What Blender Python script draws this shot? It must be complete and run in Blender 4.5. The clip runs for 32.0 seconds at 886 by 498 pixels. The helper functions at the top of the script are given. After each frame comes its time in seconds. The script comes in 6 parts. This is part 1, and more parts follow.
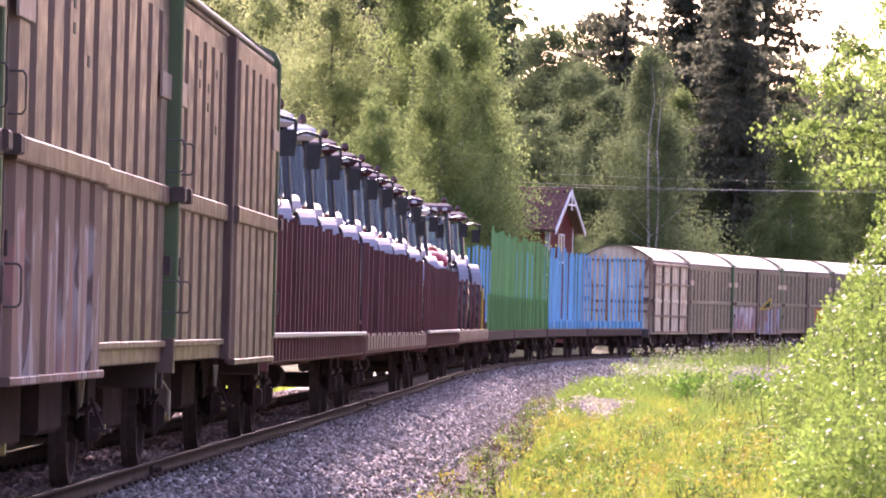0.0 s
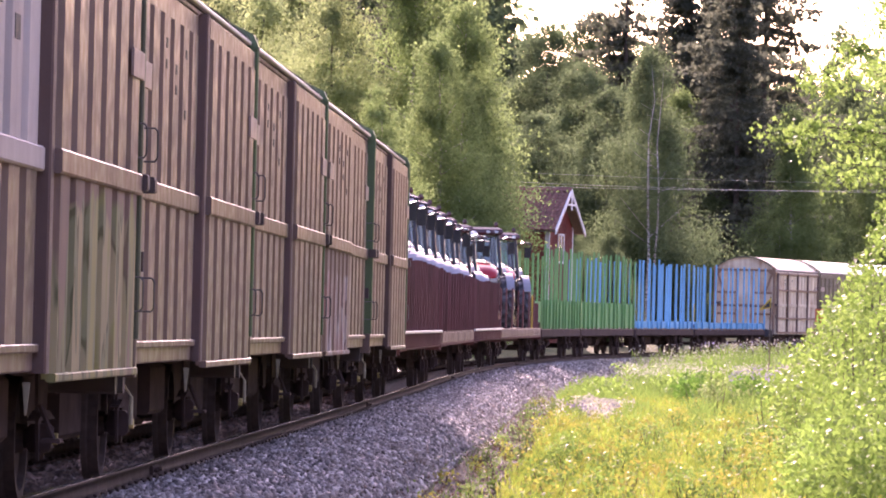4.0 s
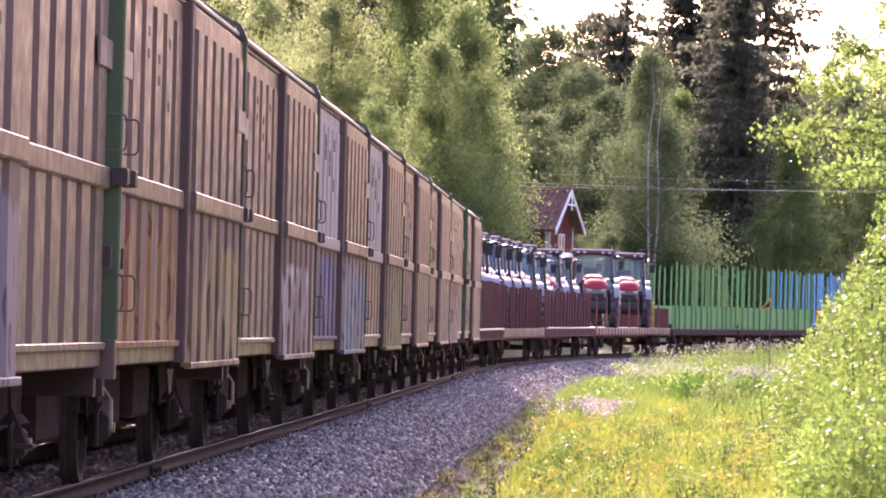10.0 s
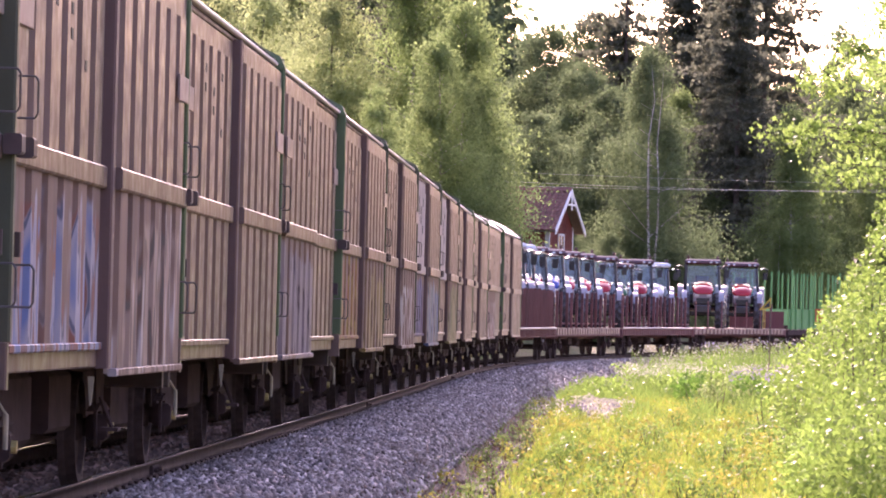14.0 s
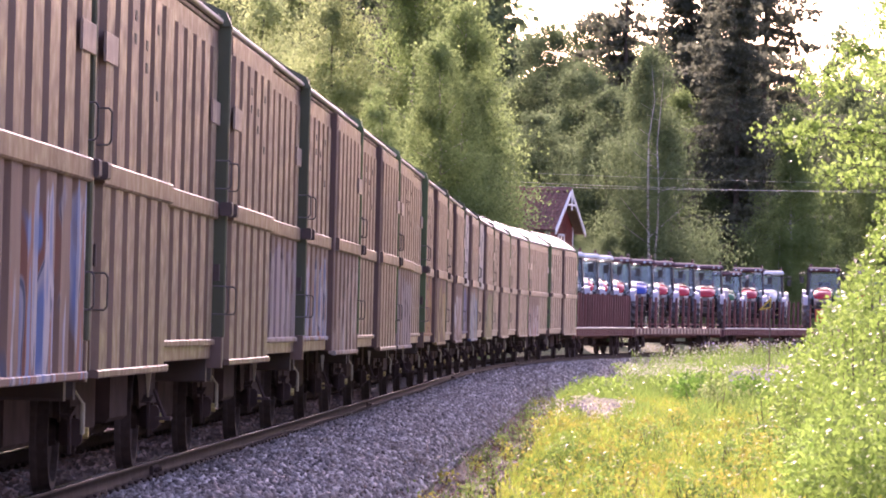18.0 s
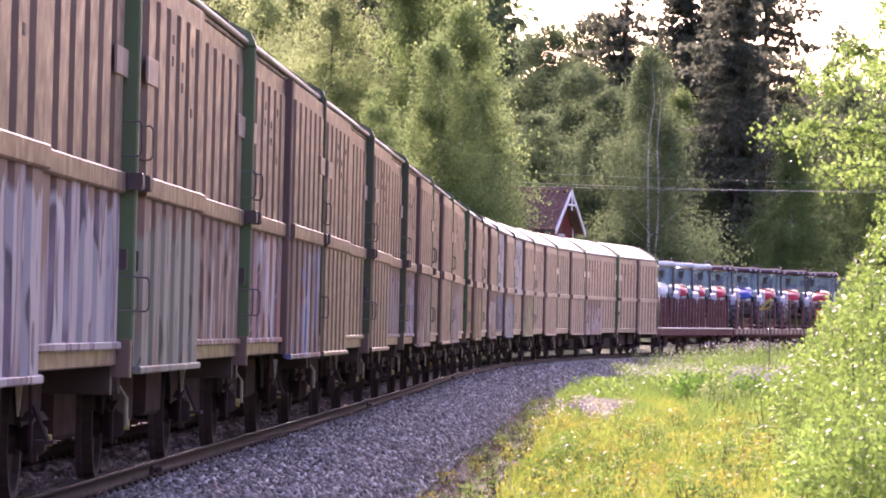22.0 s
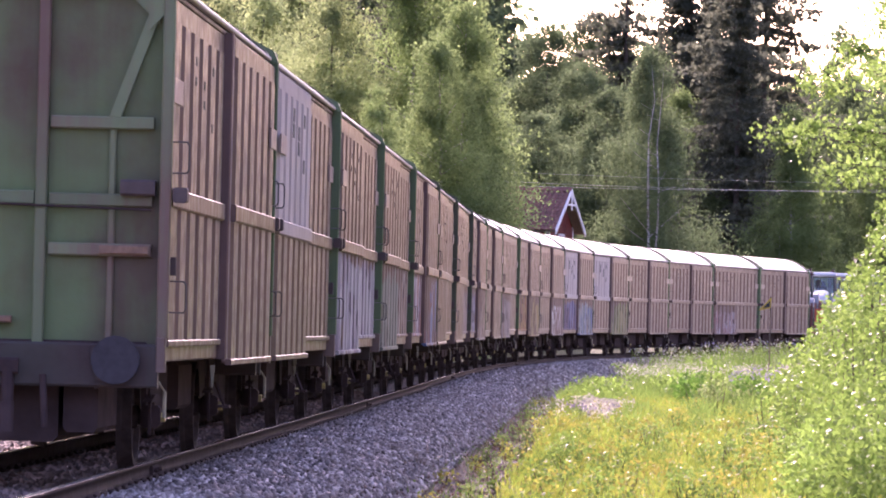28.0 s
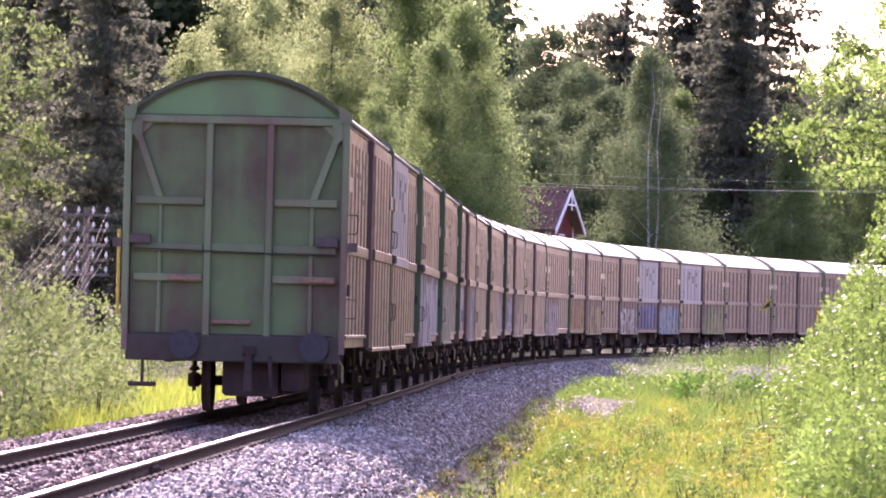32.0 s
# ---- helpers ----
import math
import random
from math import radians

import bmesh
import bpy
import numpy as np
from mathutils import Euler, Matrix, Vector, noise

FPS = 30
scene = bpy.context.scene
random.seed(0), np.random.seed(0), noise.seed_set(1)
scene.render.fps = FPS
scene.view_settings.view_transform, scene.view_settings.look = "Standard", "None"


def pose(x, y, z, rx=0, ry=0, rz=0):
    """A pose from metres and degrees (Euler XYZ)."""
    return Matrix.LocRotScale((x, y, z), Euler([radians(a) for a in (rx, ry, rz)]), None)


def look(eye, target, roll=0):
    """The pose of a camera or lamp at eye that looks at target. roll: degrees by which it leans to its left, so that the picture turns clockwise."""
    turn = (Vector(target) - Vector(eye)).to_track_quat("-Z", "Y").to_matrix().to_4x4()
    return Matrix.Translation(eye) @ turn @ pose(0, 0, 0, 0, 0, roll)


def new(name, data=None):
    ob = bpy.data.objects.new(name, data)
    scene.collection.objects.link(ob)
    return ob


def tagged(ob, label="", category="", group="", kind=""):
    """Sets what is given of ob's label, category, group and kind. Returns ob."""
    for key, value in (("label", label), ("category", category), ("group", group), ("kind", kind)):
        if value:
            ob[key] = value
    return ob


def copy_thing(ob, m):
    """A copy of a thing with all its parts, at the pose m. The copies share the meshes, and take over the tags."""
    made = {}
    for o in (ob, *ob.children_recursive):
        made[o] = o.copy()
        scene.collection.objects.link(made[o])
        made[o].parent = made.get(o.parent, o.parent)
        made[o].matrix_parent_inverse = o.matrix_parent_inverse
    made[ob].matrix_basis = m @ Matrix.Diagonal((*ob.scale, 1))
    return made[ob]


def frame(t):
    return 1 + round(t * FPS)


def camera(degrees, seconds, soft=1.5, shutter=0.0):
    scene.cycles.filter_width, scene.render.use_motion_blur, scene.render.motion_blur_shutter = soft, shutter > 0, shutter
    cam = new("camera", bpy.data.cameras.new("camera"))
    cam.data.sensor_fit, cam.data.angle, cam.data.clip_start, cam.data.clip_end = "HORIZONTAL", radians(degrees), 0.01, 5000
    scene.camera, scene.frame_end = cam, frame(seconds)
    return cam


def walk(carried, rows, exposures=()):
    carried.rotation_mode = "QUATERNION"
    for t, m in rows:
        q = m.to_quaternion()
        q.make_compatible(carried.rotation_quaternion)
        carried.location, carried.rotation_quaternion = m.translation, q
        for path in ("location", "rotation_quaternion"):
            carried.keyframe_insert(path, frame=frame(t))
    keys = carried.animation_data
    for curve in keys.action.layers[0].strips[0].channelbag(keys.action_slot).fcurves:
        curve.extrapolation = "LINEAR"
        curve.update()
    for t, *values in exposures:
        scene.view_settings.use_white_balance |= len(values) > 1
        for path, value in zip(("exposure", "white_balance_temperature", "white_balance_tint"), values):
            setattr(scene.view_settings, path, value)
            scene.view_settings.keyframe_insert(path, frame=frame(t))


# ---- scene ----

# ---- camera: a tripod beside the line, long lens ----
EYE = (0.0, 0.0, 1.42)
cam = camera(9.958, 32.0, soft=1.9)
AIM = look(EYE, (0.0, 100.0, 1.42 + 100.0 * 0.014216), 1.415)
walk(cam, [(0.0, AIM), (32.0, AIM)],
     exposures=[(0.0, 1.6, 6100, 54), (6.0, 1.72, 6150, 54), (17.0, 1.74, 6100, 54), (23.0, 1.64, 5950, 54),
                (28.0, 1.56, 5800, 54), (32.0, 1.58, 5800, 54)])

# ---- daylight: low sun ahead, a little to the right ----
SUN_AZ, SUN_EL = -9.0, 27.0
world = bpy.data.worlds.new("world")
scene.world = world
world.use_nodes = True
wt = world.node_tree
sky = wt.nodes.new("ShaderNodeTexSky")
sky.sky_type = "NISHITA"
sky.sun_disc = False
sky.sun_elevation, sky.sun_rotation = radians(SUN_EL), radians(SUN_AZ)
sky.air_density, sky.dust_density, sky.ozone_density = 1.2, 4.0, 1.0
wt.links.new(sky.outputs[0], wt.nodes["Background"].inputs[0])
wt.nodes["Background"].inputs[1].default_value = 0.15
sun_data = bpy.data.lights.new("sun", "SUN")
sun_data.energy, sun_data.angle, sun_data.color = 3.3, radians(3.0), (1.0, 0.87, 0.66)
sun = new("sun", sun_data)
sun_way = Vector((math.sin(radians(SUN_AZ)) * math.cos(radians(SUN_EL)), math.cos(radians(SUN_AZ)) * math.cos(radians(SUN_EL)), math.sin(radians(SUN_EL))))
sun.matrix_basis = look(sun_way * 300, (0, 0, 0))

# ---- the line: curvature along its length, the train's speed in time ----
STEP = 0.5
S = np.arange(-330.0, 560.0, STEP)
KNOT_S = [-330, -64.3, -32.1, 0, 32.1, 64.3, 96.4, 128.6, 160.7, 192.9, 560]
KNOT_K = [0.0, -0.00052, 0.00013, -0.00005, -0.00005, 0.00066, 0.00138, 0.0026, 0.00229, 0.00225, 0.00225]
TURN = np.interp(S, KNOT_S, KNOT_K)
TURN[S < -68] = 0.0
TH = np.concatenate([[0], np.cumsum((TURN[1:] + TURN[:-1]) / 2 * STEP)])
TH += 0.03519 - np.interp(0, S, TH)
mid_th = (TH[1:] + TH[:-1]) / 2
PX = np.concatenate([[0], np.cumsum(np.sin(mid_th) * STEP)])
PY = np.concatenate([[0], np.cumsum(np.cos(mid_th) * STEP)])
PX += -1.08323 - np.interp(0, S, PX)
PY += 82.45281 - np.interp(0, S, PY)
SIDE = 1.301            # from the wagons' near side to the middle of the track
CX, CY = PX - SIDE * np.cos(TH), PY + SIDE * np.sin(TH)
CZ = -0.0743 * S / 160.7 + 0.26093 * (S / 160.7) ** 2
CZ = np.where(S < 0, -0.0743 * S / 160.7, np.minimum(CZ, 1.6))


def line(s, d=0.0):
    """The point d metres right of the track's middle at s, with the heading."""
    th = float(np.interp(s, S, TH))
    return (float(np.interp(s, S, CX)) + d * math.cos(th), float(np.interp(s, S, CY)) - d * math.sin(th), float(np.interp(s, S, CZ)), th)


TT = np.arange(0.0, 34.0, 0.05)
SPEED = np.interp(TT, [0, 8, 16, 24, 32], [8.850, 8.099, 7.558, 6.844, 7.279])
GONE = np.concatenate([[0], np.cumsum((SPEED[1:] + SPEED[:-1]) / 2 * 0.05)])


def gone(t):
    return float(np.interp(t, TT, GONE))


def stand(u, t, half):
    """The pose of a vehicle with its middle at u on the train, carried half a metre count before and behind."""
    s = u + gone(t)
    ax, ay, az, _ = line(s - half)
    bx, by, bz, _ = line(s + half)
    m = Matrix.LocRotScale(((ax + bx) / 2, (ay + by) / 2, (az + bz) / 2), Euler((math.atan2(bz - az, 2 * half), 0, -math.atan2(bx - ax, by - ay))), None)
    return m


# ---- materials ----
def mat(name):
    m = bpy.data.materials.new(name)
    m.use_nodes = True
    nt = m.node_tree
    return m, nt, nt.nodes["Principled BSDF"]


def ramp(nt, fac, stops):
    r = nt.nodes.new("ShaderNodeValToRGB")
    el = r.color_ramp.elements
    while len(el) < len(stops):
        el.new(0.5)
    for e, (pos, c) in zip(el, stops):
        e.position, e.color = pos, (*c, 1)
    nt.links.new(fac, r.inputs[0])
    return r.outputs[0]


def noise_tex(nt, scale, detail=4, stretch=(1, 1, 1), rough=0.55, space="Object"):
    tc = nt.nodes.new("ShaderNodeTexCoord")
    mp = nt.nodes.new("ShaderNodeMapping")
    mp.inputs["Scale"].default_value = stretch
    n = nt.nodes.new("ShaderNodeTexNoise")
    n.inputs["Scale"].default_value, n.inputs["Detail"].default_value, n.inputs["Roughness"].default_value = scale, detail, rough
    nt.links.new(tc.outputs[space], mp.inputs[0])
    nt.links.new(mp.outputs[0], n.inputs["Vector"])
    return n.outputs[0]


def mixc(nt, a, b, fac, blend="MIX"):
    x = nt.nodes.new("ShaderNodeMix")
    x.data_type, x.blend_type = "RGBA", blend
    for sock, v in ((x.inputs[0], fac), (x.inputs[6], a), (x.inputs[7], b)):
        if isinstance(v, (int, float)):
            sock.default_value = v
        elif isinstance(v, tuple):
            sock.default_value = (*v, 1)
        else:
            nt.links.new(v, sock)
    return x.outputs[2]


def bump(nt, bsdf, height, strength=0.3, dist=0.02):
    b = nt.nodes.new("ShaderNodeBump")
    b.inputs["Strength"].default_value, b.inputs["Distance"].default_value = strength, dist
    nt.links.new(height, b.inputs["Height"])
    nt.links.new(b.outputs[0], bsdf.inputs["Normal"])


def by_object(nt, col, low=0.8, high=1.12):
    info = nt.nodes.new("ShaderNodeObjectInfo")
    mr = nt.nodes.new("ShaderNodeMapRange")
    mr.inputs[3].default_value, mr.inputs[4].default_value = low, high
    nt.links.new(info.outputs["Random"], mr.inputs[0])
    return mixc(nt, col, mr.outputs[0], 1.0, "MULTIPLY")


def paint(name, col, dirt, rough=0.5, streak=0.5, metal=0.0, vary=(0.9, 1.08), fine=4.0, spec=0.4):
    """Worn paint on steel: stains, vertical streaks of dirt, fine grain."""
    m, nt, b = mat(name)
    big = noise_tex(nt, 0.9, 5)
    run = noise_tex(nt, fine, 4, (1, 1, 0.07))
    f = nt.nodes.new("ShaderNodeMath")
    f.operation = "MULTIPLY"
    nt.links.new(big, f.inputs[0])
    nt.links.new(run, f.inputs[1])
    fac = ramp(nt, f.outputs[0], [(0.16, (0, 0, 0)), (0.5, (streak * 1.6,) * 3)])
    c = mixc(nt, col, dirt, fac)
    c = by_object(nt, c, *vary)
    nt.links.new(c, b.inputs["Base Color"])
    rr = ramp(nt, noise_tex(nt, 5, 3), [(0.3, (rough - 0.12,) * 3), (0.75, (min(1, rough + 0.2),) * 3)])
    nt.links.new(rr, b.inputs["Roughness"])
    b.inputs["Metallic"].default_value = metal
    b.inputs["Specular IOR Level"].default_value = spec
    bump(nt, b, noise_tex(nt, 22, 3), 0.18, 0.01)
    return m


def plain(name, col, rough=0.6, metal=0.0, var=0.25, scale=12.0):
    m, nt, b = mat(name)
    dark = tuple(c * (1 - var) for c in col)
    c = mixc(nt, col, dark, ramp(nt, noise_tex(nt, scale, 4), [(0.35, (0, 0, 0)), (0.7, (1, 1, 1))]))
    nt.links.new(by_object(nt, c, 0.9, 1.08), b.inputs["Base Color"])
    b.inputs["Roughness"].default_value, b.inputs["Metallic"].default_value = rough, metal
    return m


def leaf(name, col, col2, glow=0.55, rough=0.45, spec=0.35, clear=2.0, cool=0.8):
    """Leaves that let the low sun through."""
    m, nt, b = mat(name)
    geo = nt.nodes.new("ShaderNodeNewGeometry")
    big = noise_tex(nt, 0.25, 3)
    c = mixc(nt, col, col2, geo.outputs["Random Per Island"])
    c = mixc(nt, c, tuple(x * 0.6 for x in col), ramp(nt, big, [(0.4, (0, 0, 0)), (0.65, (0.8, 0.8, 0.8))]))
    c = by_object(nt, c, 0.85, 1.15)
    nt.links.new(c, b.inputs["Base Color"])
    b.inputs["Roughness"].default_value = rough
    b.inputs["Specular IOR Level"].default_value = spec
    tr = nt.nodes.new("ShaderNodeBsdfTranslucent")
    warm = mixc(nt, c, (1.0, 0.95, 0.35), 0.15, "MULTIPLY")
    nt.links.new(mixc(nt, warm, (clear, clear, clear * cool), 1.0, "MULTIPLY"), tr.inputs[0])
    mx = nt.nodes.new("ShaderNodeMixShader")
    mx.inputs[0].default_value = glow
    nt.links.new(b.outputs[0], mx.inputs[1])
    nt.links.new(tr.outputs[0], mx.inputs[2])
    nt.links.new(mx.outputs[0], nt.nodes["Material Output"].inputs[0])
    return m


def graffiti(name, cols, seed, cover=0.5, top=2.15, lines=False):
    """Sprayed tall letters in patches on the faded beige paint: fill, second tone, dark outline, uneven top edge."""
    m, nt, b = mat(name)
    under = mixc(nt, (0.225, 0.144, 0.116), (0.108, 0.066, 0.055), ramp(nt, noise_tex(nt, 3.0, 5, (1, 1, 0.25)), [(0.45, (0, 0, 0)), (0.72, (0.6, 0.6, 0.6))]))
    off = 0.13 * seed
    n1 = noise_tex(nt, 1.0 + off, 2, (1, 1.7, 0.5))
    n2 = noise_tex(nt, 0.5 + off, 3, (1, 1.2, 0.5))
    if lines:
        fill = mixc(nt, cols[0], cols[1], ramp(nt, n2, [(0.45, (0, 0, 0)), (0.55, (1, 1, 1))]))
        on = ramp(nt, n1, [(0.455, (0, 0, 0)), (0.48, (0.85, 0.85, 0.85)), (0.52, (0.85, 0.85, 0.85)), (0.545, (0, 0, 0))])
    else:
        fill = ramp(nt, n1, [(0.36, cols[0]), (0.44, cols[1]), (0.50, cols[1]), (0.52, cols[2]), (0.60, cols[2]), (0.64, cols[0])])
        edge = ramp(nt, n1, [(0.47, (0, 0, 0)), (0.485, (0.8, 0.8, 0.8)), (0.5, (0.8, 0.8, 0.8)), (0.51, (0, 0, 0))])
        fill = mixc(nt, mixc(nt, fill, (0.84, 0.82, 0.84), 1.0, "MULTIPLY"), tuple(c * 0.25 for c in cols[0]), edge)
        lim = 0.62 - 0.24 * cover
        on = ramp(nt, n2, [(lim - 0.02, (0, 0, 0)), (lim + 0.04, (0.9, 0.9, 0.9))])
    tc = nt.nodes.new("ShaderNodeTexCoord")
    sx = nt.nodes.new("ShaderNodeSeparateXYZ")
    nt.links.new(tc.outputs["Object"], sx.inputs[0])
    hi = nt.nodes.new("ShaderNodeMath")
    hi.operation = "MULTIPLY_ADD"
    nt.links.new(n1, hi.inputs[0])
    hi.inputs[1].default_value = 0.9
    nt.links.new(sx.outputs[2], hi.inputs[2])
    up = nt.nodes.new("ShaderNodeMapRange")
    nt.links.new(hi.outputs[0], up.inputs[0])
    up.inputs[1].default_value, up.inputs[2].default_value = top + 0.42, top + 0.5
    up.inputs[3].default_value, up.inputs[4].default_value = 1.0, 0.0
    both = mixc(nt, (0, 0, 0), on, up.outputs[0])
    c = by_object(nt, mixc(nt, under, fill, both), 0.92, 1.06)
    nt.links.new(c, b.inputs["Base Color"])
    b.inputs["Roughness"].default_value = 0.65
    b.inputs["Specular IOR Level"].default_value = 0.2
    bump(nt, b, noise_tex(nt, 22, 3), 0.15, 0.01)
    return m


M_BEIGE = paint("faded_beige_paint", (0.225, 0.144, 0.116), (0.108, 0.066, 0.055), 0.42, 0.5, vary=(0.84, 1.1), fine=1.9, spec=0.4)
M_OLIVE = paint("faded_olive_beige_paint", (0.15, 0.122, 0.085), (0.085, 0.066, 0.048), 0.5, 0.5, vary=(0.88, 1.08), spec=0.22)
M_ROUTE = paint("pale_beige_plate_paint", (0.46, 0.34, 0.29), (0.28, 0.19, 0.16), 0.5, 0.4, spec=0.3)
M_CAP = plain("yellow_axle_box_cap", (0.50, 0.40, 0.14), 0.6, 0.0, 0.4)
M_STEPP = plain("cream_step_paint", (0.42, 0.36, 0.25), 0.6, 0.0, 0.35)
M_DOORW = paint("pale_grey_paint", (0.54, 0.46, 0.43), (0.32, 0.25, 0.225), 0.65, 0.4, spec=0.14)
M_GREEN = paint("green_wagon_paint", (0.10, 0.112, 0.065), (0.105, 0.085, 0.066), 0.5, 0.7)
M_GREENL = paint("light_green_wagon_paint", (0.125, 0.185, 0.085), (0.12, 0.12, 0.08), 0.5, 0.5)
M_ENDG = paint("weathered_green_end_paint", (0.15, 0.205, 0.084), (0.12, 0.082, 0.052), 0.6, 1.2, fine=1.6)
M_ARCH = paint("fresh_green_arch_paint", (0.175, 0.30, 0.115), (0.15, 0.115, 0.08), 0.5, 0.7, fine=1.2)
M_TAILB = paint("weathered_green_frame_paint", (0.195, 0.232, 0.118), (0.21, 0.125, 0.095), 0.55, 0.95, vary=(0.8, 1.15), fine=5.0)
M_HEADST = paint("grimy_headstock_paint", (0.075, 0.062, 0.05), (0.075, 0.047, 0.042), 0.7, 0.9)
M_POST = paint("brown_post_paint", (0.175, 0.108, 0.093), (0.095, 0.06, 0.052), 0.55, 0.6, spec=0.3)
M_RUST = plain("rusty_tan_steel", (0.33, 0.19, 0.12), 0.7, 0.0, 0.4)
M_UNDER = plain("dusty_brown_underframe", (0.09, 0.06, 0.058), 0.95, 0.0, 0.4, 3.0)
M_WHEEL = plain("brake_dust_wheel", (0.085, 0.06, 0.055), 0.85, 0.0, 0.3)
for dull in (M_UNDER, M_WHEEL):
    dull.node_tree.nodes["Principled BSDF"].inputs["Specular IOR Level"].default_value = 0.08
M_ROOF = paint("pale_grey_sheet_roof", (0.58, 0.575, 0.56), (0.40, 0.385, 0.37), 0.36, 0.35, spec=0.6)
M_ROOFRIM = plain("roof_rim_gap_shade", (0.11, 0.115, 0.075), 0.9)
M_GRAB = plain("worn_steel_grab", (0.22, 0.20, 0.20), 0.35, 0.7, 0.3)
M_LATCH = plain("dark_brown_latch_box", (0.11, 0.072, 0.066), 0.6)
M_PLATE = plain("pale_metal_plate", (0.70, 0.62, 0.58), 0.5, 0.0, 0.1)
M_MARK = plain("black_stencil_paint", (0.03, 0.03, 0.035), 0.6)
M_BUFF = plain("blue_grey_buffer_steel", (0.058, 0.048, 0.06), 0.5, 0.2, 0.4)
M_YELLOW = plain("yellow_paint", (0.62, 0.42, 0.05), 0.5, 0.0, 0.2)
M_CREAM = paint("rusty_cream_paint", (0.74, 0.62, 0.47), (0.36, 0.20, 0.12), 0.5, 0.8)
M_CREAMR = paint("rust_stained_cream_roof", (0.66, 0.57, 0.47), (0.36, 0.22, 0.14), 0.5, 0.9)
M_BROWN = paint("red_brown_wagon_paint", (0.19, 0.08, 0.078), (0.10, 0.05, 0.05), 0.75, 0.6, spec=0.15)
M_DECK = paint("tan_deck_boards", (0.36, 0.24, 0.18), (0.15, 0.09, 0.075), 0.7, 0.6)
M_SGREEN = paint("bright_green_stake_paint", (0.17, 0.38, 0.145), (0.09, 0.24, 0.10), 0.75, 0.4, spec=0.12)
M_SBLUE = paint("light_blue_stake_paint", (0.16, 0.43, 0.70), (0.13, 0.29, 0.44), 0.75, 0.4, spec=0.12)
M_TYRE = plain("tractor_tyre_rubber", (0.085, 0.08, 0.09), 0.24, 0.0, 0.15, 30)
M_RED = plain("red_tractor_lacquer", (0.42, 0.022, 0.03), 0.16, 0.0, 0.08)
M_BLUE = plain("blue_tractor_lacquer", (0.03, 0.06, 0.32), 0.22, 0.0, 0.08)
M_TGREEN = plain("green_tractor_lacquer", (0.03, 0.13, 0.05), 0.25, 0.0, 0.08)
M_TWHITE = plain("white_tractor_lacquer", (0.66, 0.66, 0.68), 0.22, 0.0, 0.05)
M_DARK = plain("black_cab_frame", (0.032, 0.031, 0.036), 0.25, 0.0, 0.2)
M_ROOFT = plain("dark_red_cab_roof", (0.085, 0.03, 0.034), 0.12, 0.0, 0.1)
M_GREY2 = plain("pale_lilac_mudguard", (0.33, 0.315, 0.345), 0.2, 0.0, 0.1)
M_BEACON = plain("dark_amber_beacon", (0.10, 0.045, 0.035), 0.2, 0.0, 0.1)
M_LAMP = plain("clear_lamp_lens", (0.75, 0.75, 0.78), 0.1, 0.2, 0.05)
M_RAIL = paint("rusty_rail_web", (0.065, 0.042, 0.036), (0.04, 0.028, 0.025), 0.85, 0.5, spec=0.1)
M_HEAD = plain("polished_rail_head", (0.62, 0.58, 0.55), 0.25, 0.9, 0.1)
M_CONC = plain("grey_concrete", (0.34, 0.31, 0.29), 0.85, 0.0, 0.3)
M_BARK = plain("grey_brown_bark", (0.10, 0.075, 0.06), 0.9, 0.0, 0.45, 6)
M_WOOD = plain("weathered_pole_wood", (0.16, 0.12, 0.095), 0.85, 0.0, 0.35, 8)
M_PORC = plain("white_porcelain", (0.5, 0.5, 0.5), 0.15, 0.0, 0.04)
M_WIRE = plain("bare_aluminium_wire", (0.48, 0.46, 0.46), 0.5, 0.9, 0.1)
M_SLACK = plain("tarnished_slack_wire", (0.10, 0.09, 0.09), 0.7, 0.0, 0.2)
M_REDWALL = paint("red_ochre_boards", (0.18, 0.036, 0.026), (0.10, 0.025, 0.02), 0.75, 0.5)
M_WHITE = plain("white_house_trim", (0.74, 0.73, 0.75), 0.6, 0.0, 0.1)
M_TILE = plain("dull_red_roof_tile", (0.21, 0.085, 0.062), 0.75, 0.0, 0.5, 5)
M_GLASSD = plain("dark_window_glass", (0.03, 0.035, 0.045), 0.08, 0.0, 0.05)


def glass():
    m, nt, b = mat("tinted_cab_glass")
    b.inputs["Base Color"].default_value = (0.58, 0.61, 0.58, 1)
    b.inputs["Roughness"].default_value = 0.04
    b.inputs["Metallic"].default_value = 0.9
    tr = nt.nodes.new("ShaderNodeBsdfTransparent")
    tr.inputs[0].default_value = (0.72, 0.79, 0.80, 1)
    mx = nt.nodes.new("ShaderNodeMixShader")
    mx.inputs[0].default_value = 0.14
    nt.links.new(tr.outputs[0], mx.inputs[1])
    nt.links.new(b.outputs[0], mx.inputs[2])
    nt.links.new(mx.outputs[0], nt.nodes["Material Output"].inputs[0])
    return m


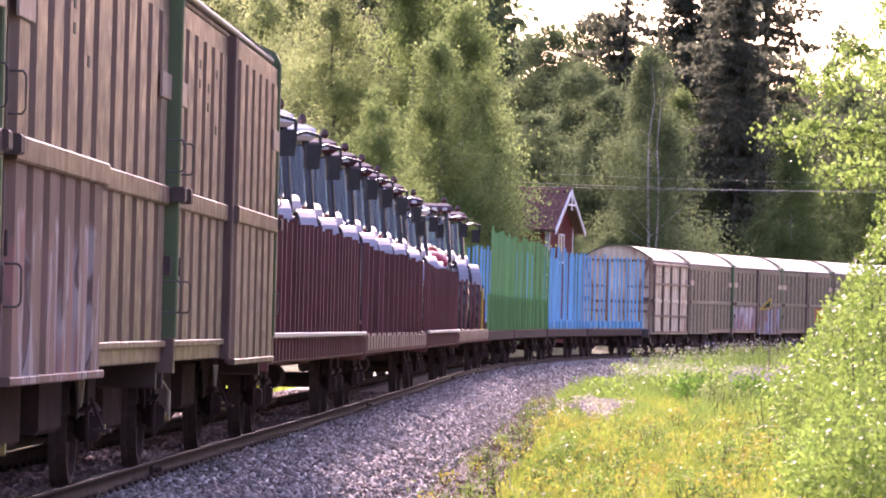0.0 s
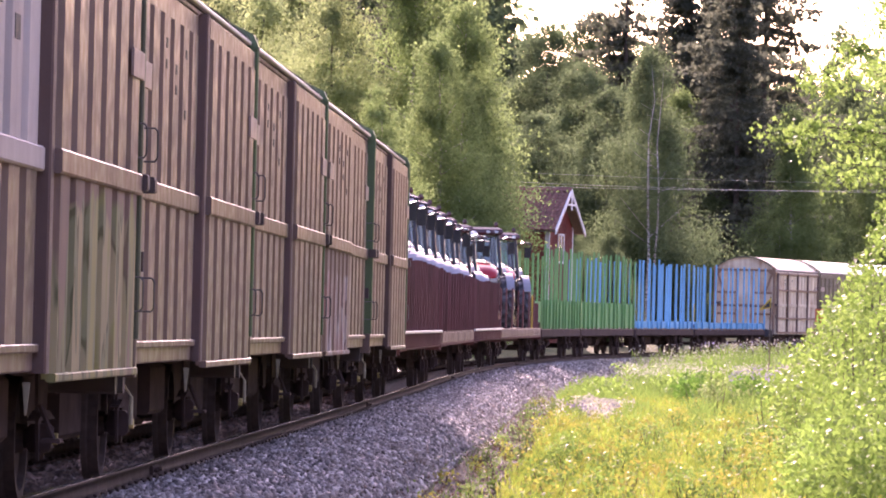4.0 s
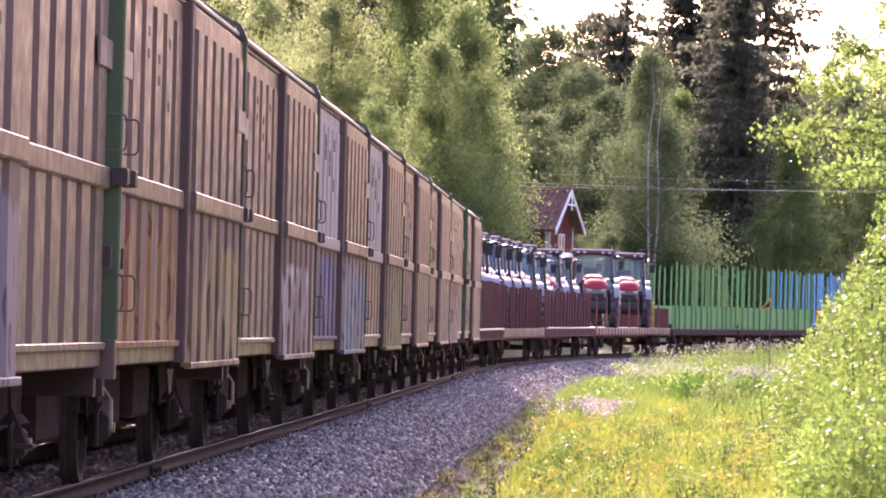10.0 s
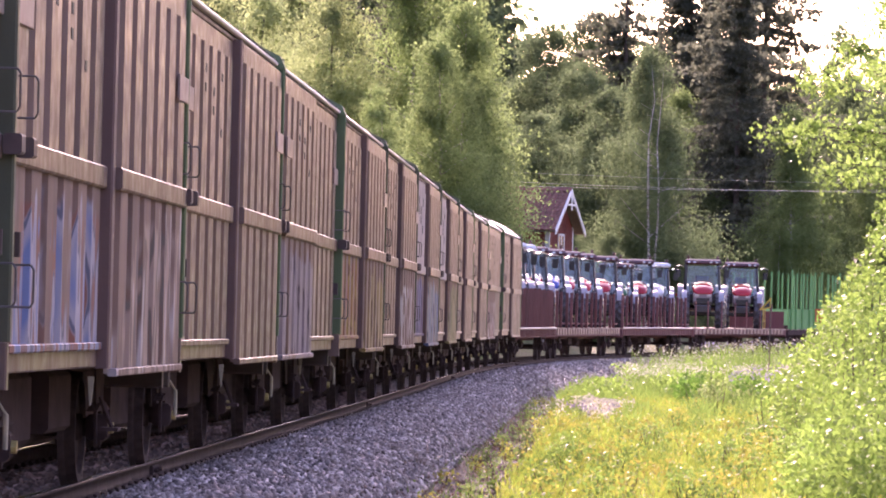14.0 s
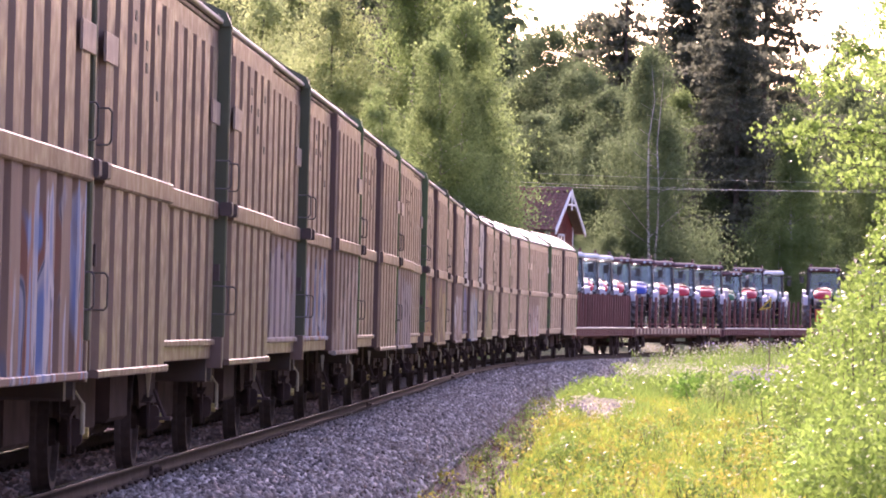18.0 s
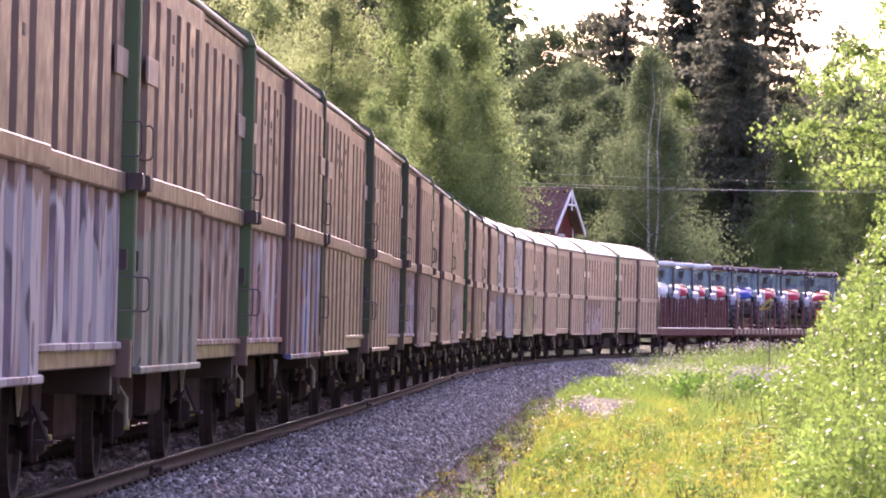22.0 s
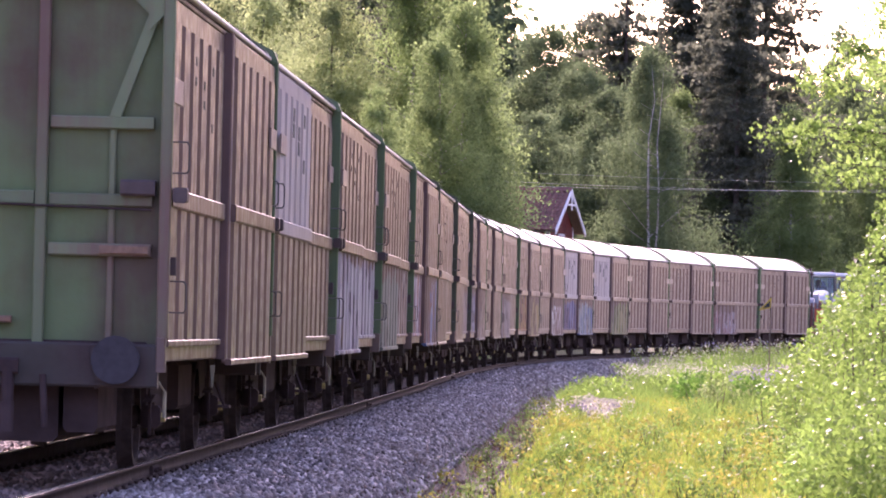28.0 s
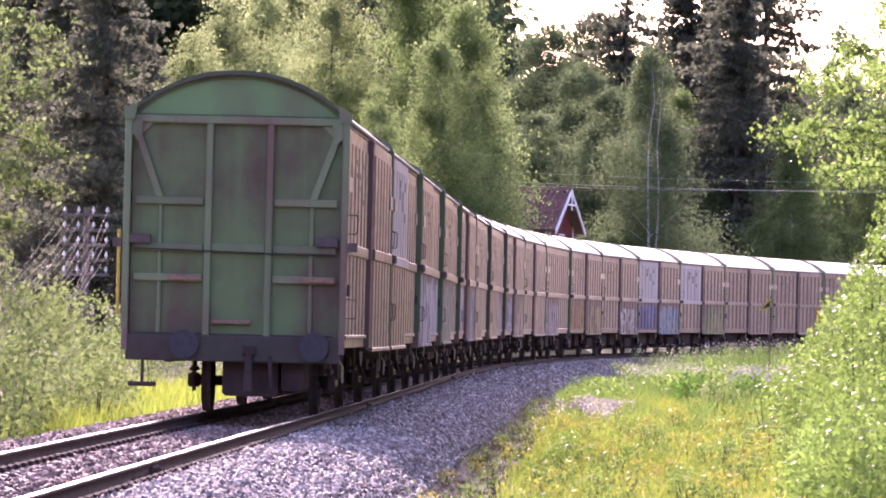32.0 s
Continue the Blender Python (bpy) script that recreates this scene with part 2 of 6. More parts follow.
M_GLASS = glass()
G_BLUE = graffiti("violet_blue_spray", [(0.09, 0.09, 0.24), (0.24, 0.24, 0.38), (0.16, 0.11, 0.18)], 0, 0.8)
G_CYAN = graffiti("blue_green_spray", [(0.14, 0.20, 0.36), (0.40, 0.42, 0.40), (0.26, 0.30, 0.30)], 1, 0.75)
G_LIME = graffiti("yellow_green_spray", [(0.33, 0.31, 0.11), (0.24, 0.25, 0.13), (0.40, 0.34, 0.18)], 2, 0.75)
G_LINE = graffiti("thin_white_spray_lines", [(0.60, 0.56, 0.56), (0.46, 0.36, 0.36)], 3, 0.5, 2.0, True)
G_ORANGE = graffiti("orange_red_spray", [(0.46, 0.20, 0.10), (0.46, 0.31, 0.11), (0.34, 0.14, 0.11)], 4, 0.85, 2.3)
G_YEL = graffiti("yellow_brown_spray", [(0.42, 0.30, 0.11), (0.22, 0.14, 0.10), (0.46, 0.35, 0.19)], 1, 0.7)
G_WASH = graffiti("pale_violet_wash", [(0.36, 0.29, 0.30), (0.30, 0.24, 0.28), (0.38, 0.32, 0.33)], 2, 0.7)
G_PALE = graffiti("white_brown_spray", [(0.60, 0.53, 0.49), (0.22, 0.14, 0.11), (0.44, 0.32, 0.26)], 3, 0.8)
G_MIX = graffiti("white_orange_violet_spray", [(0.50, 0.21, 0.11), (0.68, 0.64, 0.68), (0.34, 0.20, 0.24)], 0, 0.95, 2.2)
G_PATCH = graffiti("blue_brown_spray", [(0.19, 0.27, 0.50), (0.48, 0.46, 0.52), (0.32, 0.14, 0.10)], 4, 0.75)
G_RED = graffiti("faint_red_white_spray", [(0.40, 0.20, 0.18), (0.52, 0.45, 0.45), (0.32, 0.20, 0.17)], 3, 0.75, 1.95)
G_GREEN = graffiti("pale_green_wash", [(0.30, 0.32, 0.26), (0.36, 0.35, 0.29), (0.26, 0.28, 0.24)], 1, 0.85)
G_STROKE = graffiti("white_violet_strokes", [(0.50, 0.47, 0.50), (0.30, 0.24, 0.30), (0.56, 0.54, 0.56)], 2, 0.85, 2.25)

L_BIRCH = leaf("birch_leaves", (0.118, 0.168, 0.064), (0.155, 0.205, 0.082), 0.6, 0.7, 0.08, 2.1, 1.0)
# lighter copy of the birch leaves, backlight put into the colour
L_BIRCH_LIT = leaf("birch_leaves_painted_backlit", (0.15, 0.19, 0.085), (0.20, 0.235, 0.11), 0.62, 0.7, 0.08, 2.3, 1.0)
L_ALDER = leaf("alder_leaves", (0.088, 0.125, 0.062), (0.115, 0.152, 0.078), 0.58, 0.7, 0.06, 1.9, 1.0)
L_SIDE = leaf("grey_green_alder_leaves", (0.105, 0.152, 0.055), (0.14, 0.182, 0.072), 0.56, 0.6, 0.08, 1.8, 0.95)
L_SPRUCE = leaf("spruce_needles", (0.078, 0.088, 0.064), (0.108, 0.116, 0.085), 0.52, 0.8, 0.05, 2.0, 1.0)
L_NEAR = leaf("young_birch_leaves", (0.14, 0.22, 0.055), (0.195, 0.28, 0.078), 0.55, 0.5, 0.2, 2.1, 0.92)
L_BUSH = leaf("willow_leaves", (0.115, 0.19, 0.042), (0.175, 0.258, 0.066), 0.45, 0.48, 0.24, 2.3, 0.9)
L_GRASS = leaf("meadow_grass_blades", (0.132, 0.195, 0.038), (0.215, 0.245, 0.05), 0.5, 0.6, 0.2, 2.3)
L_LUSH = leaf("lush_green_grass", (0.10, 0.17, 0.045), (0.14, 0.20, 0.055), 0.5, 0.5)
L_MOUND = leaf("bright_green_sedge", (0.07, 0.16, 0.03), (0.10, 0.19, 0.04), 0.5, 0.6, 0.15, 1.6)
L_BROWN = leaf("withered_brown_stems", (0.10, 0.06, 0.045), (0.15, 0.09, 0.06), 0.3, 0.8, 0.1, 1.2)
L_DRY = leaf("yellow_herb_leaves", (0.215, 0.24, 0.052), (0.26, 0.215, 0.062), 0.45, 0.5)
L_PETAL = leaf("white_petals", (0.52, 0.51, 0.50), (0.40, 0.37, 0.42), 0.3, 0.6, 0.1, 1.4)
L_LUPIN = leaf("violet_lupin_petals", (0.24, 0.21, 0.42), (0.34, 0.29, 0.48), 0.35, 0.6, 0.1, 1.3)


def soil(name, stops, scale=2.2):
    m, nt, b = mat(name)
    c = ramp(nt, noise_tex(nt, scale, 6), stops)
    c = mixc(nt, c, (0.03, 0.03, 0.015), ramp(nt, noise_tex(nt, 14, 4), [(0.5, (0, 0, 0)), (0.75, (0.8, 0.8, 0.8))]))
    nt.links.new(c, b.inputs["Base Color"])
    b.inputs["Roughness"].default_value = 0.95
    bump(nt, b, noise_tex(nt, 9, 5), 0.8, 0.08)
    return m


M_VERGE = soil("bare_brown_verge_soil", [(0.3, (0.026, 0.018, 0.016)), (0.5, (0.05, 0.034, 0.028)), (0.7, (0.075, 0.052, 0.044))], 1.6)
M_GROUND = soil("meadow_soil", [(0.3, (0.06, 0.075, 0.022)), (0.5, (0.13, 0.13, 0.035)), (0.7, (0.17, 0.13, 0.06))], 0.6)


def stone_mat(name, island, tint=(1.0, 1.0, 1.0)):
    m, nt, b = mat(name)
    cols = [(0.0, (0.092, 0.077, 0.074)), (0.5, (0.268, 0.227, 0.215)), (0.8, (0.44, 0.38, 0.355)), (1.0, (0.78, 0.70, 0.66))]
    if island:
        geo = nt.nodes.new("ShaderNodeNewGeometry")
        c = ramp(nt, geo.outputs["Random Per Island"], cols)
    else:
        v = nt.nodes.new("ShaderNodeTexVoronoi")
        v.inputs["Scale"].default_value = 16
        tc = nt.nodes.new("ShaderNodeTexCoord")
        nt.links.new(tc.outputs["Object"], v.inputs["Vector"])
        c = ramp(nt, v.outputs["Color"], cols)
        bump(nt, b, v.outputs["Distance"], 1.0, 0.05)
    c = mixc(nt, c, (0.17, 0.12, 0.09), ramp(nt, noise_tex(nt, 0.8, 3), [(0.45, (0, 0, 0)), (0.7, (0.6, 0.6, 0.6))]))
    c = mixc(nt, c, tint, 1.0, "MULTIPLY")
    nt.links.new(c, b.inputs["Base Color"])
    b.inputs["Roughness"].default_value = 0.8
    return m


M_GRIT = stone_mat("soil_stained_grit", True, (0.42, 0.31, 0.25))
# the tint holds rust and also the shade under the passing train
M_TRACKST = stone_mat("rust_and_shade_tinted_granite", True, (0.78, 0.62, 0.58))
M_STONE = stone_mat("crushed_granite", True)
M_BED = stone_mat("packed_granite_bed", False)


# ---- mesh tools ----
class Shape:
    """Collects vertices and faces for one mesh."""

    def __init__(self):
        self.v, self.f = [], []

    def add(self, vs, fs):
        n = len(self.v)
        self.v += [tuple(p) for p in vs]
        self.f += [tuple(i + n for i in q) for q in fs]
        return self

    def box(self, x0, x1, y0, y1, z0, z1, c=0.0):
        """A box; c chamfers the long edges of its longest side."""
        if c <= 0:
            vs = [(x, y, z) for x in (x0, x1) for y in (y0, y1) for z in (z0, z1)]
            return self.add(vs, [(0, 1, 3, 2), (4, 6, 7, 5), (0, 4, 5, 1), (2, 3, 7, 6), (0, 2, 6, 4), (1, 5, 7, 3)])
        d = (x1 - x0, y1 - y0, z1 - z0)
        ax = d.index(max(d))
        lo, hi = (x0, y0, z0), (x1, y1, z1)
        b, e = [i for i in range(3) if i != ax]
        c = min(c, d[b] / 2.5, d[e] / 2.5)
        ring = [(lo[b] + c, lo[e]), (hi[b] - c, lo[e]), (hi[b], lo[e] + c), (hi[b], hi[e] - c), (hi[b] - c, hi[e]), (lo[b] + c, hi[e]), (lo[b], hi[e] - c), (lo[b], lo[e] + c)]
        vs = []
        for end in (lo[ax], hi[ax]):
            for p, q in ring:
                t = [0, 0, 0]
                t[ax], t[b], t[e] = end, p, q
                vs.append(tuple(t))
        fs = [tuple(range(7, -1, -1)), tuple(range(8, 16))] + [(i, (i + 1) % 8, 8 + (i + 1) % 8, 8 + i) for i in range(8)]
        return self.add(vs, fs)

    def rod(self, a, b, r, n=8, r2=None):
        """A round bar from a to b."""
        a, b = Vector(a), Vector(b)
        w = (b - a).normalized()
        u = w.orthogonal().normalized()
        k = w.cross(u)
        r2 = r if r2 is None else r2
        vs = [a + (u * math.cos(2 * math.pi * i / n) + k * math.sin(2 * math.pi * i / n)) * r for i in range(n)]
        vs += [b + (u * math.cos(2 * math.pi * i / n) + k * math.sin(2 * math.pi * i / n)) * r2 for i in range(n)]
        fs = [tuple(range(n - 1, -1, -1)), tuple(range(n, 2 * n))] + [(i, (i + 1) % n, n + (i + 1) % n, n + i) for i in range(n)]
        return self.add(vs, fs)

    def lathe(self, prof, n=24):
        """A turned body about the x axis from a closed profile of (x, r)."""
        vs = [(x, r * math.cos(2 * math.pi * i / n), r * math.sin(2 * math.pi * i / n)) for i in range(n) for x, r in prof]
        k = len(prof)
        fs = [(i * k + j, i * k + (j + 1) % k, ((i + 1) % n) * k + (j + 1) % k, ((i + 1) % n) * k + j) for i in range(n) for j in range(k)]
        return self.add(vs, fs)

    def slab(self, outline, axis, lo, hi):
        """A flat outline pushed along an axis: outline points fill the other two axes in order."""
        n = len(outline)
        vs = []
        for end in (lo, hi):
            for p, q in outline:
                vs.append({"x": (end, p, q), "y": (p, end, q), "z": (p, q, end)}[axis])
        return self.add(vs, [tuple(range(n - 1, -1, -1)), tuple(range(n, 2 * n))] + [(i, (i + 1) % n, n + (i + 1) % n, n + i) for i in range(n)])

    def mesh(self, name, material, smooth=False):
        me = bpy.data.meshes.new(name)
        me.from_pydata(self.v, [], self.f)
        bm = bmesh.new()
        bm.from_mesh(me)
        bmesh.ops.recalc_face_normals(bm, faces=bm.faces)
        bm.to_mesh(me)
        bm.free()
        me.materials.append(material)
        if smooth:
            me.polygons.foreach_set("use_smooth", [True] * len(me.polygons))
        return me


def part(name, shape, material, parent, label="", smooth=False, at=None):
    """Links a shape (or a ready mesh) as one mesh object under a thing or a part."""
    ob = new(name, shape.mesh(name, material, smooth) if isinstance(shape, Shape) else shape)
    ob.parent = parent
    if at is not None:
        ob.matrix_basis = at
    if label:
        tagged(ob, label)
    return ob


def cards(name, centres, sizes, material, droop=0.0, aspect=1.5, seed=0, up=None):
    """Many small leaves: folded pairs of triangles round the centres."""
    rng = np.random.default_rng(seed)
    n = len(centres)
    a = rng.normal(size=(n, 3))
    a[:, 2] -= droop
    a /= np.linalg.norm(a, axis=1, keepdims=True)
    b = np.cross(a, rng.normal(size=(n, 3)))
    b /= np.linalg.norm(b, axis=1, keepdims=True) + 1e-9
    c = np.cross(a, b)
    s = np.asarray(sizes)[:, None]
    v = np.empty((n, 4, 3))
    v[:, 0] = centres - a * s * aspect / 2
    v[:, 1] = centres + b * s * 0.5 + c * s * 0.12
    v[:, 2] = centres + a * s * aspect / 2
    v[:, 3] = centres - b * s * 0.5 + c * s * 0.12
    return flat_mesh(name, v.reshape(-1, 3), np.arange(4 * n).reshape(n, 4), material)


def flat_mesh(name, v, quads, material):
    me = bpy.data.meshes.new(name)
    me.vertices.add(len(v))
    me.vertices.foreach_set("co", np.asarray(v, dtype=np.float32).ravel())
    k = quads.shape[1]
    me.loops.add(quads.size)
    me.loops.foreach_set("vertex_index", quads.astype(np.int32).ravel())
    me.polygons.add(len(quads))
    me.polygons.foreach_set("loop_start", np.arange(len(quads), dtype=np.int32) * k)
    me.update(calc_edges=True)
    me.validate()
    me.materials.append(material)
    return me


# ---- ground ----
def side_of(x, y):
    """Signed distance right of the track's middle, and the place along it, for arrays."""
    x, y = np.asarray(x, float), np.asarray(y, float)
    d2 = np.full(x.shape, 1e18)
    ix = np.zeros(x.shape, int)
    for i in range(0, len(S), 4):
        q = (x - CX[i]) ** 2 + (y - CY[i]) ** 2
        m = q < d2
        d2[m], ix[m] = q[m], i
    th = TH[ix]
    d = (x - CX[ix]) * np.cos(th) - (y - CY[ix]) * np.sin(th)
    far = np.sqrt(d2)
    return np.where(far > np.abs(d) + 3, np.sign(d + 1e-9) * far, d), S[ix], CZ[ix]


def ground_z(x, y):
    d, s, z = side_of(x, y)
    z = np.clip(z, -0.2, 0.6)
    prof = np.interp(d, [-400, -90, -45, -22, -9, -4.2, -2.4, 2.0, 3.3, 4.3, 8, 16, 30, 80, 400],
                     [9.0, 7.0, 4.2, 1.6, -0.5, -0.75, -0.5, -0.5, -0.85, -1.0, -1.05, -0.9, -0.5, 1.5, 6.0])
    rise = 0.55 * np.clip((s - 120) / 40, 0, 1) * np.clip((d - 2.5) / 2, 0, 1) * np.clip((16 - d) / 6, 0, 1)
    return z + prof + rise + 0.06 * np.sin(x * 1.7 + y * 0.6) * np.clip((np.abs(d) - 3) / 3, 0, 1) + 0.05 * np.sin(y * 1.1 - x * 0.8) * np.clip((np.abs(d) - 3) / 3, 0, 1)


def spread(lo, a, b, hi, fine, grow=1.35):
    out = list(np.arange(a, b + fine / 2, fine))
    g, p = fine, b
    while p < hi:
        g *= grow
        p = min(hi, p + g)
        out.append(p)
    g, p = fine, a
    while p > lo:
        g *= grow
        p = max(lo, p - g)
        out.insert(0, p)
    return np.array(out)


gx, gy = spread(-2500, -16, 34, 2500, 0.6), spread(-2500, 16, 330, 2500, 1.1)
GX, GY = np.meshgrid(gx, gy)
GZ = ground_z(GX, GY)
nx, ny = len(gx), len(gy)
idx = np.arange(nx * ny).reshape(ny, nx)
quads = np.stack([idx[:-1, :-1], idx[:-1, 1:], idx[1:, 1:], idx[1:, :-1]], -1).reshape(-1, 4)
ground = new("ground", flat_mesh("ground", np.stack([GX, GY, GZ], -1).reshape(-1, 3), quads, M_GROUND))
ground.data.polygons.foreach_set("use_smooth", [True] * len(ground.data.polygons))
tagged(ground, "uneven meadow ground rising to a wooded bank", "ground", kind="structure")


def sweep(name, ring, s0, s1, step, material, closed=True):
    """A cross-section (d, z) drawn along the line."""
    ss = np.arange(s0, s1 + step / 2, step)
    v, q = [], []
    n = len(ring)
    for s in ss:
        x, y, z, th = line(s)
        for d, h in ring:
            v.append((x + d * math.cos(th), y - d * math.sin(th), z + h))
    m = n if closed else n - 1
    for i in range(len(ss) - 1):
        for j in range(m):
            k = (j + 1) % n
            q.append((i * n + j, i * n + k, (i + 1) * n + k, (i + 1) * n + j))
    return flat_mesh(name, np.array(v), np.array(q), material)


bed = new("ballast", sweep("ballast", [(-4.4, -1.1), (-2.6, -0.3), (-1.7, -0.185), (-0.95, -0.185), (-0.6, -0.2), (0.6, -0.2), (0.95, -0.185), (1.7, -0.185), (2.45, -0.36), (3.05, -0.74), (3.6, -1.15)], -329, 555, 1.5, M_BED, False))
tagged(bed, "grey crushed-stone ballast bed of the railway", "ballast", kind="structure")

# the railway track: rails, sleepers with clips
track = tagged(new("track"), "curved broad-gauge railway track on concrete sleepers", "railway track", kind="structure")
for d in (0.762 + 0.035, -0.762 - 0.035):
    web = [(d - 0.07, -0.17), (d + 0.07, -0.17), (d + 0.07, -0.155), (d + 0.012, -0.13), (d + 0.012, -0.045), (d + 0.034, -0.035), (d + 0.034, -0.006),
           (d - 0.034, -0.006), (d - 0.034, -0.035), (d - 0.012, -0.045), (d - 0.012, -0.13), (d - 0.07, -0.155)]
    rail = part("rail", sweep("rail", web, -329, 555, 1.5, M_RAIL), M_RAIL, track)
    part("rail_head", sweep("rail_head", [(d - 0.034, -0.006), (d - 0.026, 0.0), (d + 0.026, 0.0), (d + 0.034, -0.006)], -329, 555, 1.5, M_HEAD, False), M_HEAD, rail, "polished running surface")
    for s in (-33.5, 8.2, 54.7, 98.0):
        x, y, z, th = line(s, d)
        sh = Shape().box(0.014, 0.05, -0.32, 0.32, -0.135, -0.045, 0.01).box(-0.05, -0.014, -0.32, 0.32, -0.135, -0.045, 0.01)
        for k in (-0.24, -0.08, 0.08, 0.24):
            sh.rod((0.05, k, -0.09), (0.085, k, -0.09), 0.022, 6)
        part("fishplate", sh, M_UNDER, track, "dark bolted joint plate", at=pose(x, y, z, 0, 0, -math.degrees(th)))
sl = Shape()
sl.slab([(-1.3, -0.38), (1.3, -0.38), (1.3, -0.22), (1.05, -0.172), (0.6, -0.172), (0.4, -0.225), (-0.4, -0.225), (-0.6, -0.172), (-1.05, -0.172), (-1.3, -0.22)], "y", -0.13, 0.13)
sl_me = sl.mesh("sleeper", M_CONC)
cl = Shape()
for d in (0.797, -0.797):
    for e in (-0.11, 0.11):
        for y in (-0.07, 0.07):
            cl.rod((d + e, y - 0.045, -0.145), (d + e, y + 0.045, -0.13), 0.028, 6)
cl_me = cl.mesh("clip", M_RAIL)
for i in range(300):
    x, y, z, th = line(-66 + 0.61 * i)
    o = part("sleeper", sl_me, None, track, at=pose(x, y, z, 0, 0, -math.degrees(th)))
    part("clips", cl_me, None, o)


def stones(seed, n, s_lo, s_hi, d_lo, d_hi, size, near=1.0):
    """Loose stones on the bed: squashed six-pointed lumps."""
    rng = np.random.default_rng(seed)
    s = s_lo + (s_hi - s_lo) * rng.random(n) ** near
    d = d_lo + (d_hi - d_lo) * rng.random(n)
    x, y = np.interp(s, S, CX), np.interp(s, S, CY)
    th, z = np.interp(s, S, TH), np.interp(s, S, CZ)
    x, y = x + d * np.cos(th), y - d * np.sin(th)
    h = np.interp(d, [-4.4, -2.6, -1.7, -0.95, -0.6, 0.6, 0.95, 1.7, 2.45, 3.05, 3.3, 4.3, 8.0], [-1.1, -0.3, -0.185, -0.185, -0.2, -0.2, -0.185, -0.185, -0.36, -0.74, -0.84, -0.99, -1.04])
    base = np.array([(1, 0, 0), (0, 1, 0), (-1, 0, 0), (0, -1, 0), (0, 0, 1), (0, 0, -1)], float)
    v = base[None] * (0.6 + 0.6 * rng.random((n, 6, 1))) + rng.normal(0, 0.16, (n, 6, 3))
    q, _ = np.linalg.qr(rng.normal(size=(n, 3, 3)))
    v = np.einsum("nij,nkj->nki", q, v) * (size * (0.55 + 0.8 * rng.random((n, 1, 1))))
    v += np.stack([x, y, z + h + 0.01], -1)[:, None]
    f = np.array([(0, 1, 4), (1, 2, 4), (2, 3, 4), (3, 0, 4), (1, 0, 5), (2, 1, 5), (3, 2, 5), (0, 3, 5)])
    q = (np.arange(n)[:, None, None] * 6 + f[None]).reshape(-1, 3)
    return v.reshape(-1, 3), q


for name, args in (("ballast_stones", (5, 34000, -53, 52, 0.9, 2.95, 0.044, 1.15)), ("ballast_stones", (6, 15000, 45, 180, 0.9, 3.5, 0.055, 1.0))):
    tagged(new(name, flat_mesh(name, *stones(*args), M_STONE)), "loose grey-violet crushed stones beside the rail", "stones", kind="stuff")


tagged(new("track_stones", flat_mesh("track_stones", *stones(7, 16000, -53, 30, -2.9, 0.85, 0.044, 1.2), M_TRACKST)), "crushed stones between the rails, darkened for rust and train shade", "stones", kind="stuff")

# bare soil and brown grit between the ballast and the meadow, with a wavering edge
vs_, qs_ = [], []
for i in range(281):
    s_ = -54 + 0.5 * i
    wide = float(np.interp(s_, [-54, -8, 30, 86], [1.3, 1.25, 0.9, 0.7])) + 0.14 * math.sin(s_ * 0.55) + 0.1 * math.sin(s_ * 1.7 + 1)
    for k in range(6):
        d_ = 2.72 + wide * k / 5 + (0.12 * math.sin(s_ * 1.1) if k == 0 else 0)
        x, y, z, th = line(s_, d_)
        top_ = max(float(ground_z(np.array([x]), np.array([y]))[0]), z + float(np.interp(d_, [2.45, 3.05, 3.6], [-0.36, -0.74, -1.15])))
        vs_.append((x, y, top_ + (0.025 if 0 < k < 5 else -0.03)))
    if i:
        qs_ += [(i * 6 - 6 + k, i * 6 - 5 + k, i * 6 + 1 + k, i * 6 + k) for k in range(5)]
tagged(new("verge", flat_mesh("verge", np.array(vs_), np.array(qs_), M_VERGE)), "bare brown soil verge beside the ballast", "verge", kind="structure")
tagged(new("verge_grit", flat_mesh("verge_grit", *stones(9, 9000, -53, 70, 2.55, 3.85, 0.034, 1.1), M_GRIT)), "brown soil-stained stones on the verge", "stones", kind="stuff")


# ---- covered wagons ----
VEHICLES = []       # (object, middle on the train, half the wheelbase, wheelsets)
HALF, CENTRE = 1.53, -0.24
RIB = 0.05


def wheelset(parent, y, r=0.46):
    sh = Shape()
    for side in (-1, 1):
        a = 0.73 * side
        prof = [(a, 0.08), (a + 0.02 * side, 0.1), (a + 0.03 * side, r - 0.09), (a, r - 0.07), (a - 0.01 * side, r + 0.028), (a + 0.03 * side, r + 0.012), (a + 0.045 * side, r), (a + 0.13 * side, r - 0.006), (a + 0.13 * side, r - 0.07), (a + 0.08 * side, r - 0.09), (a + 0.07 * side, 0.12), (a + 0.15 * side, 0.1), (a + 0.15 * side, 0.08)]
        sh.lathe(prof, 28)
    sh.rod((-1.02, 0, 0), (1.02, 0, 0), 0.075, 12)
    return part("wheelset", sh, M_WHEEL, parent, "sooty steel wheels on an axle", at=pose(0, y, r))


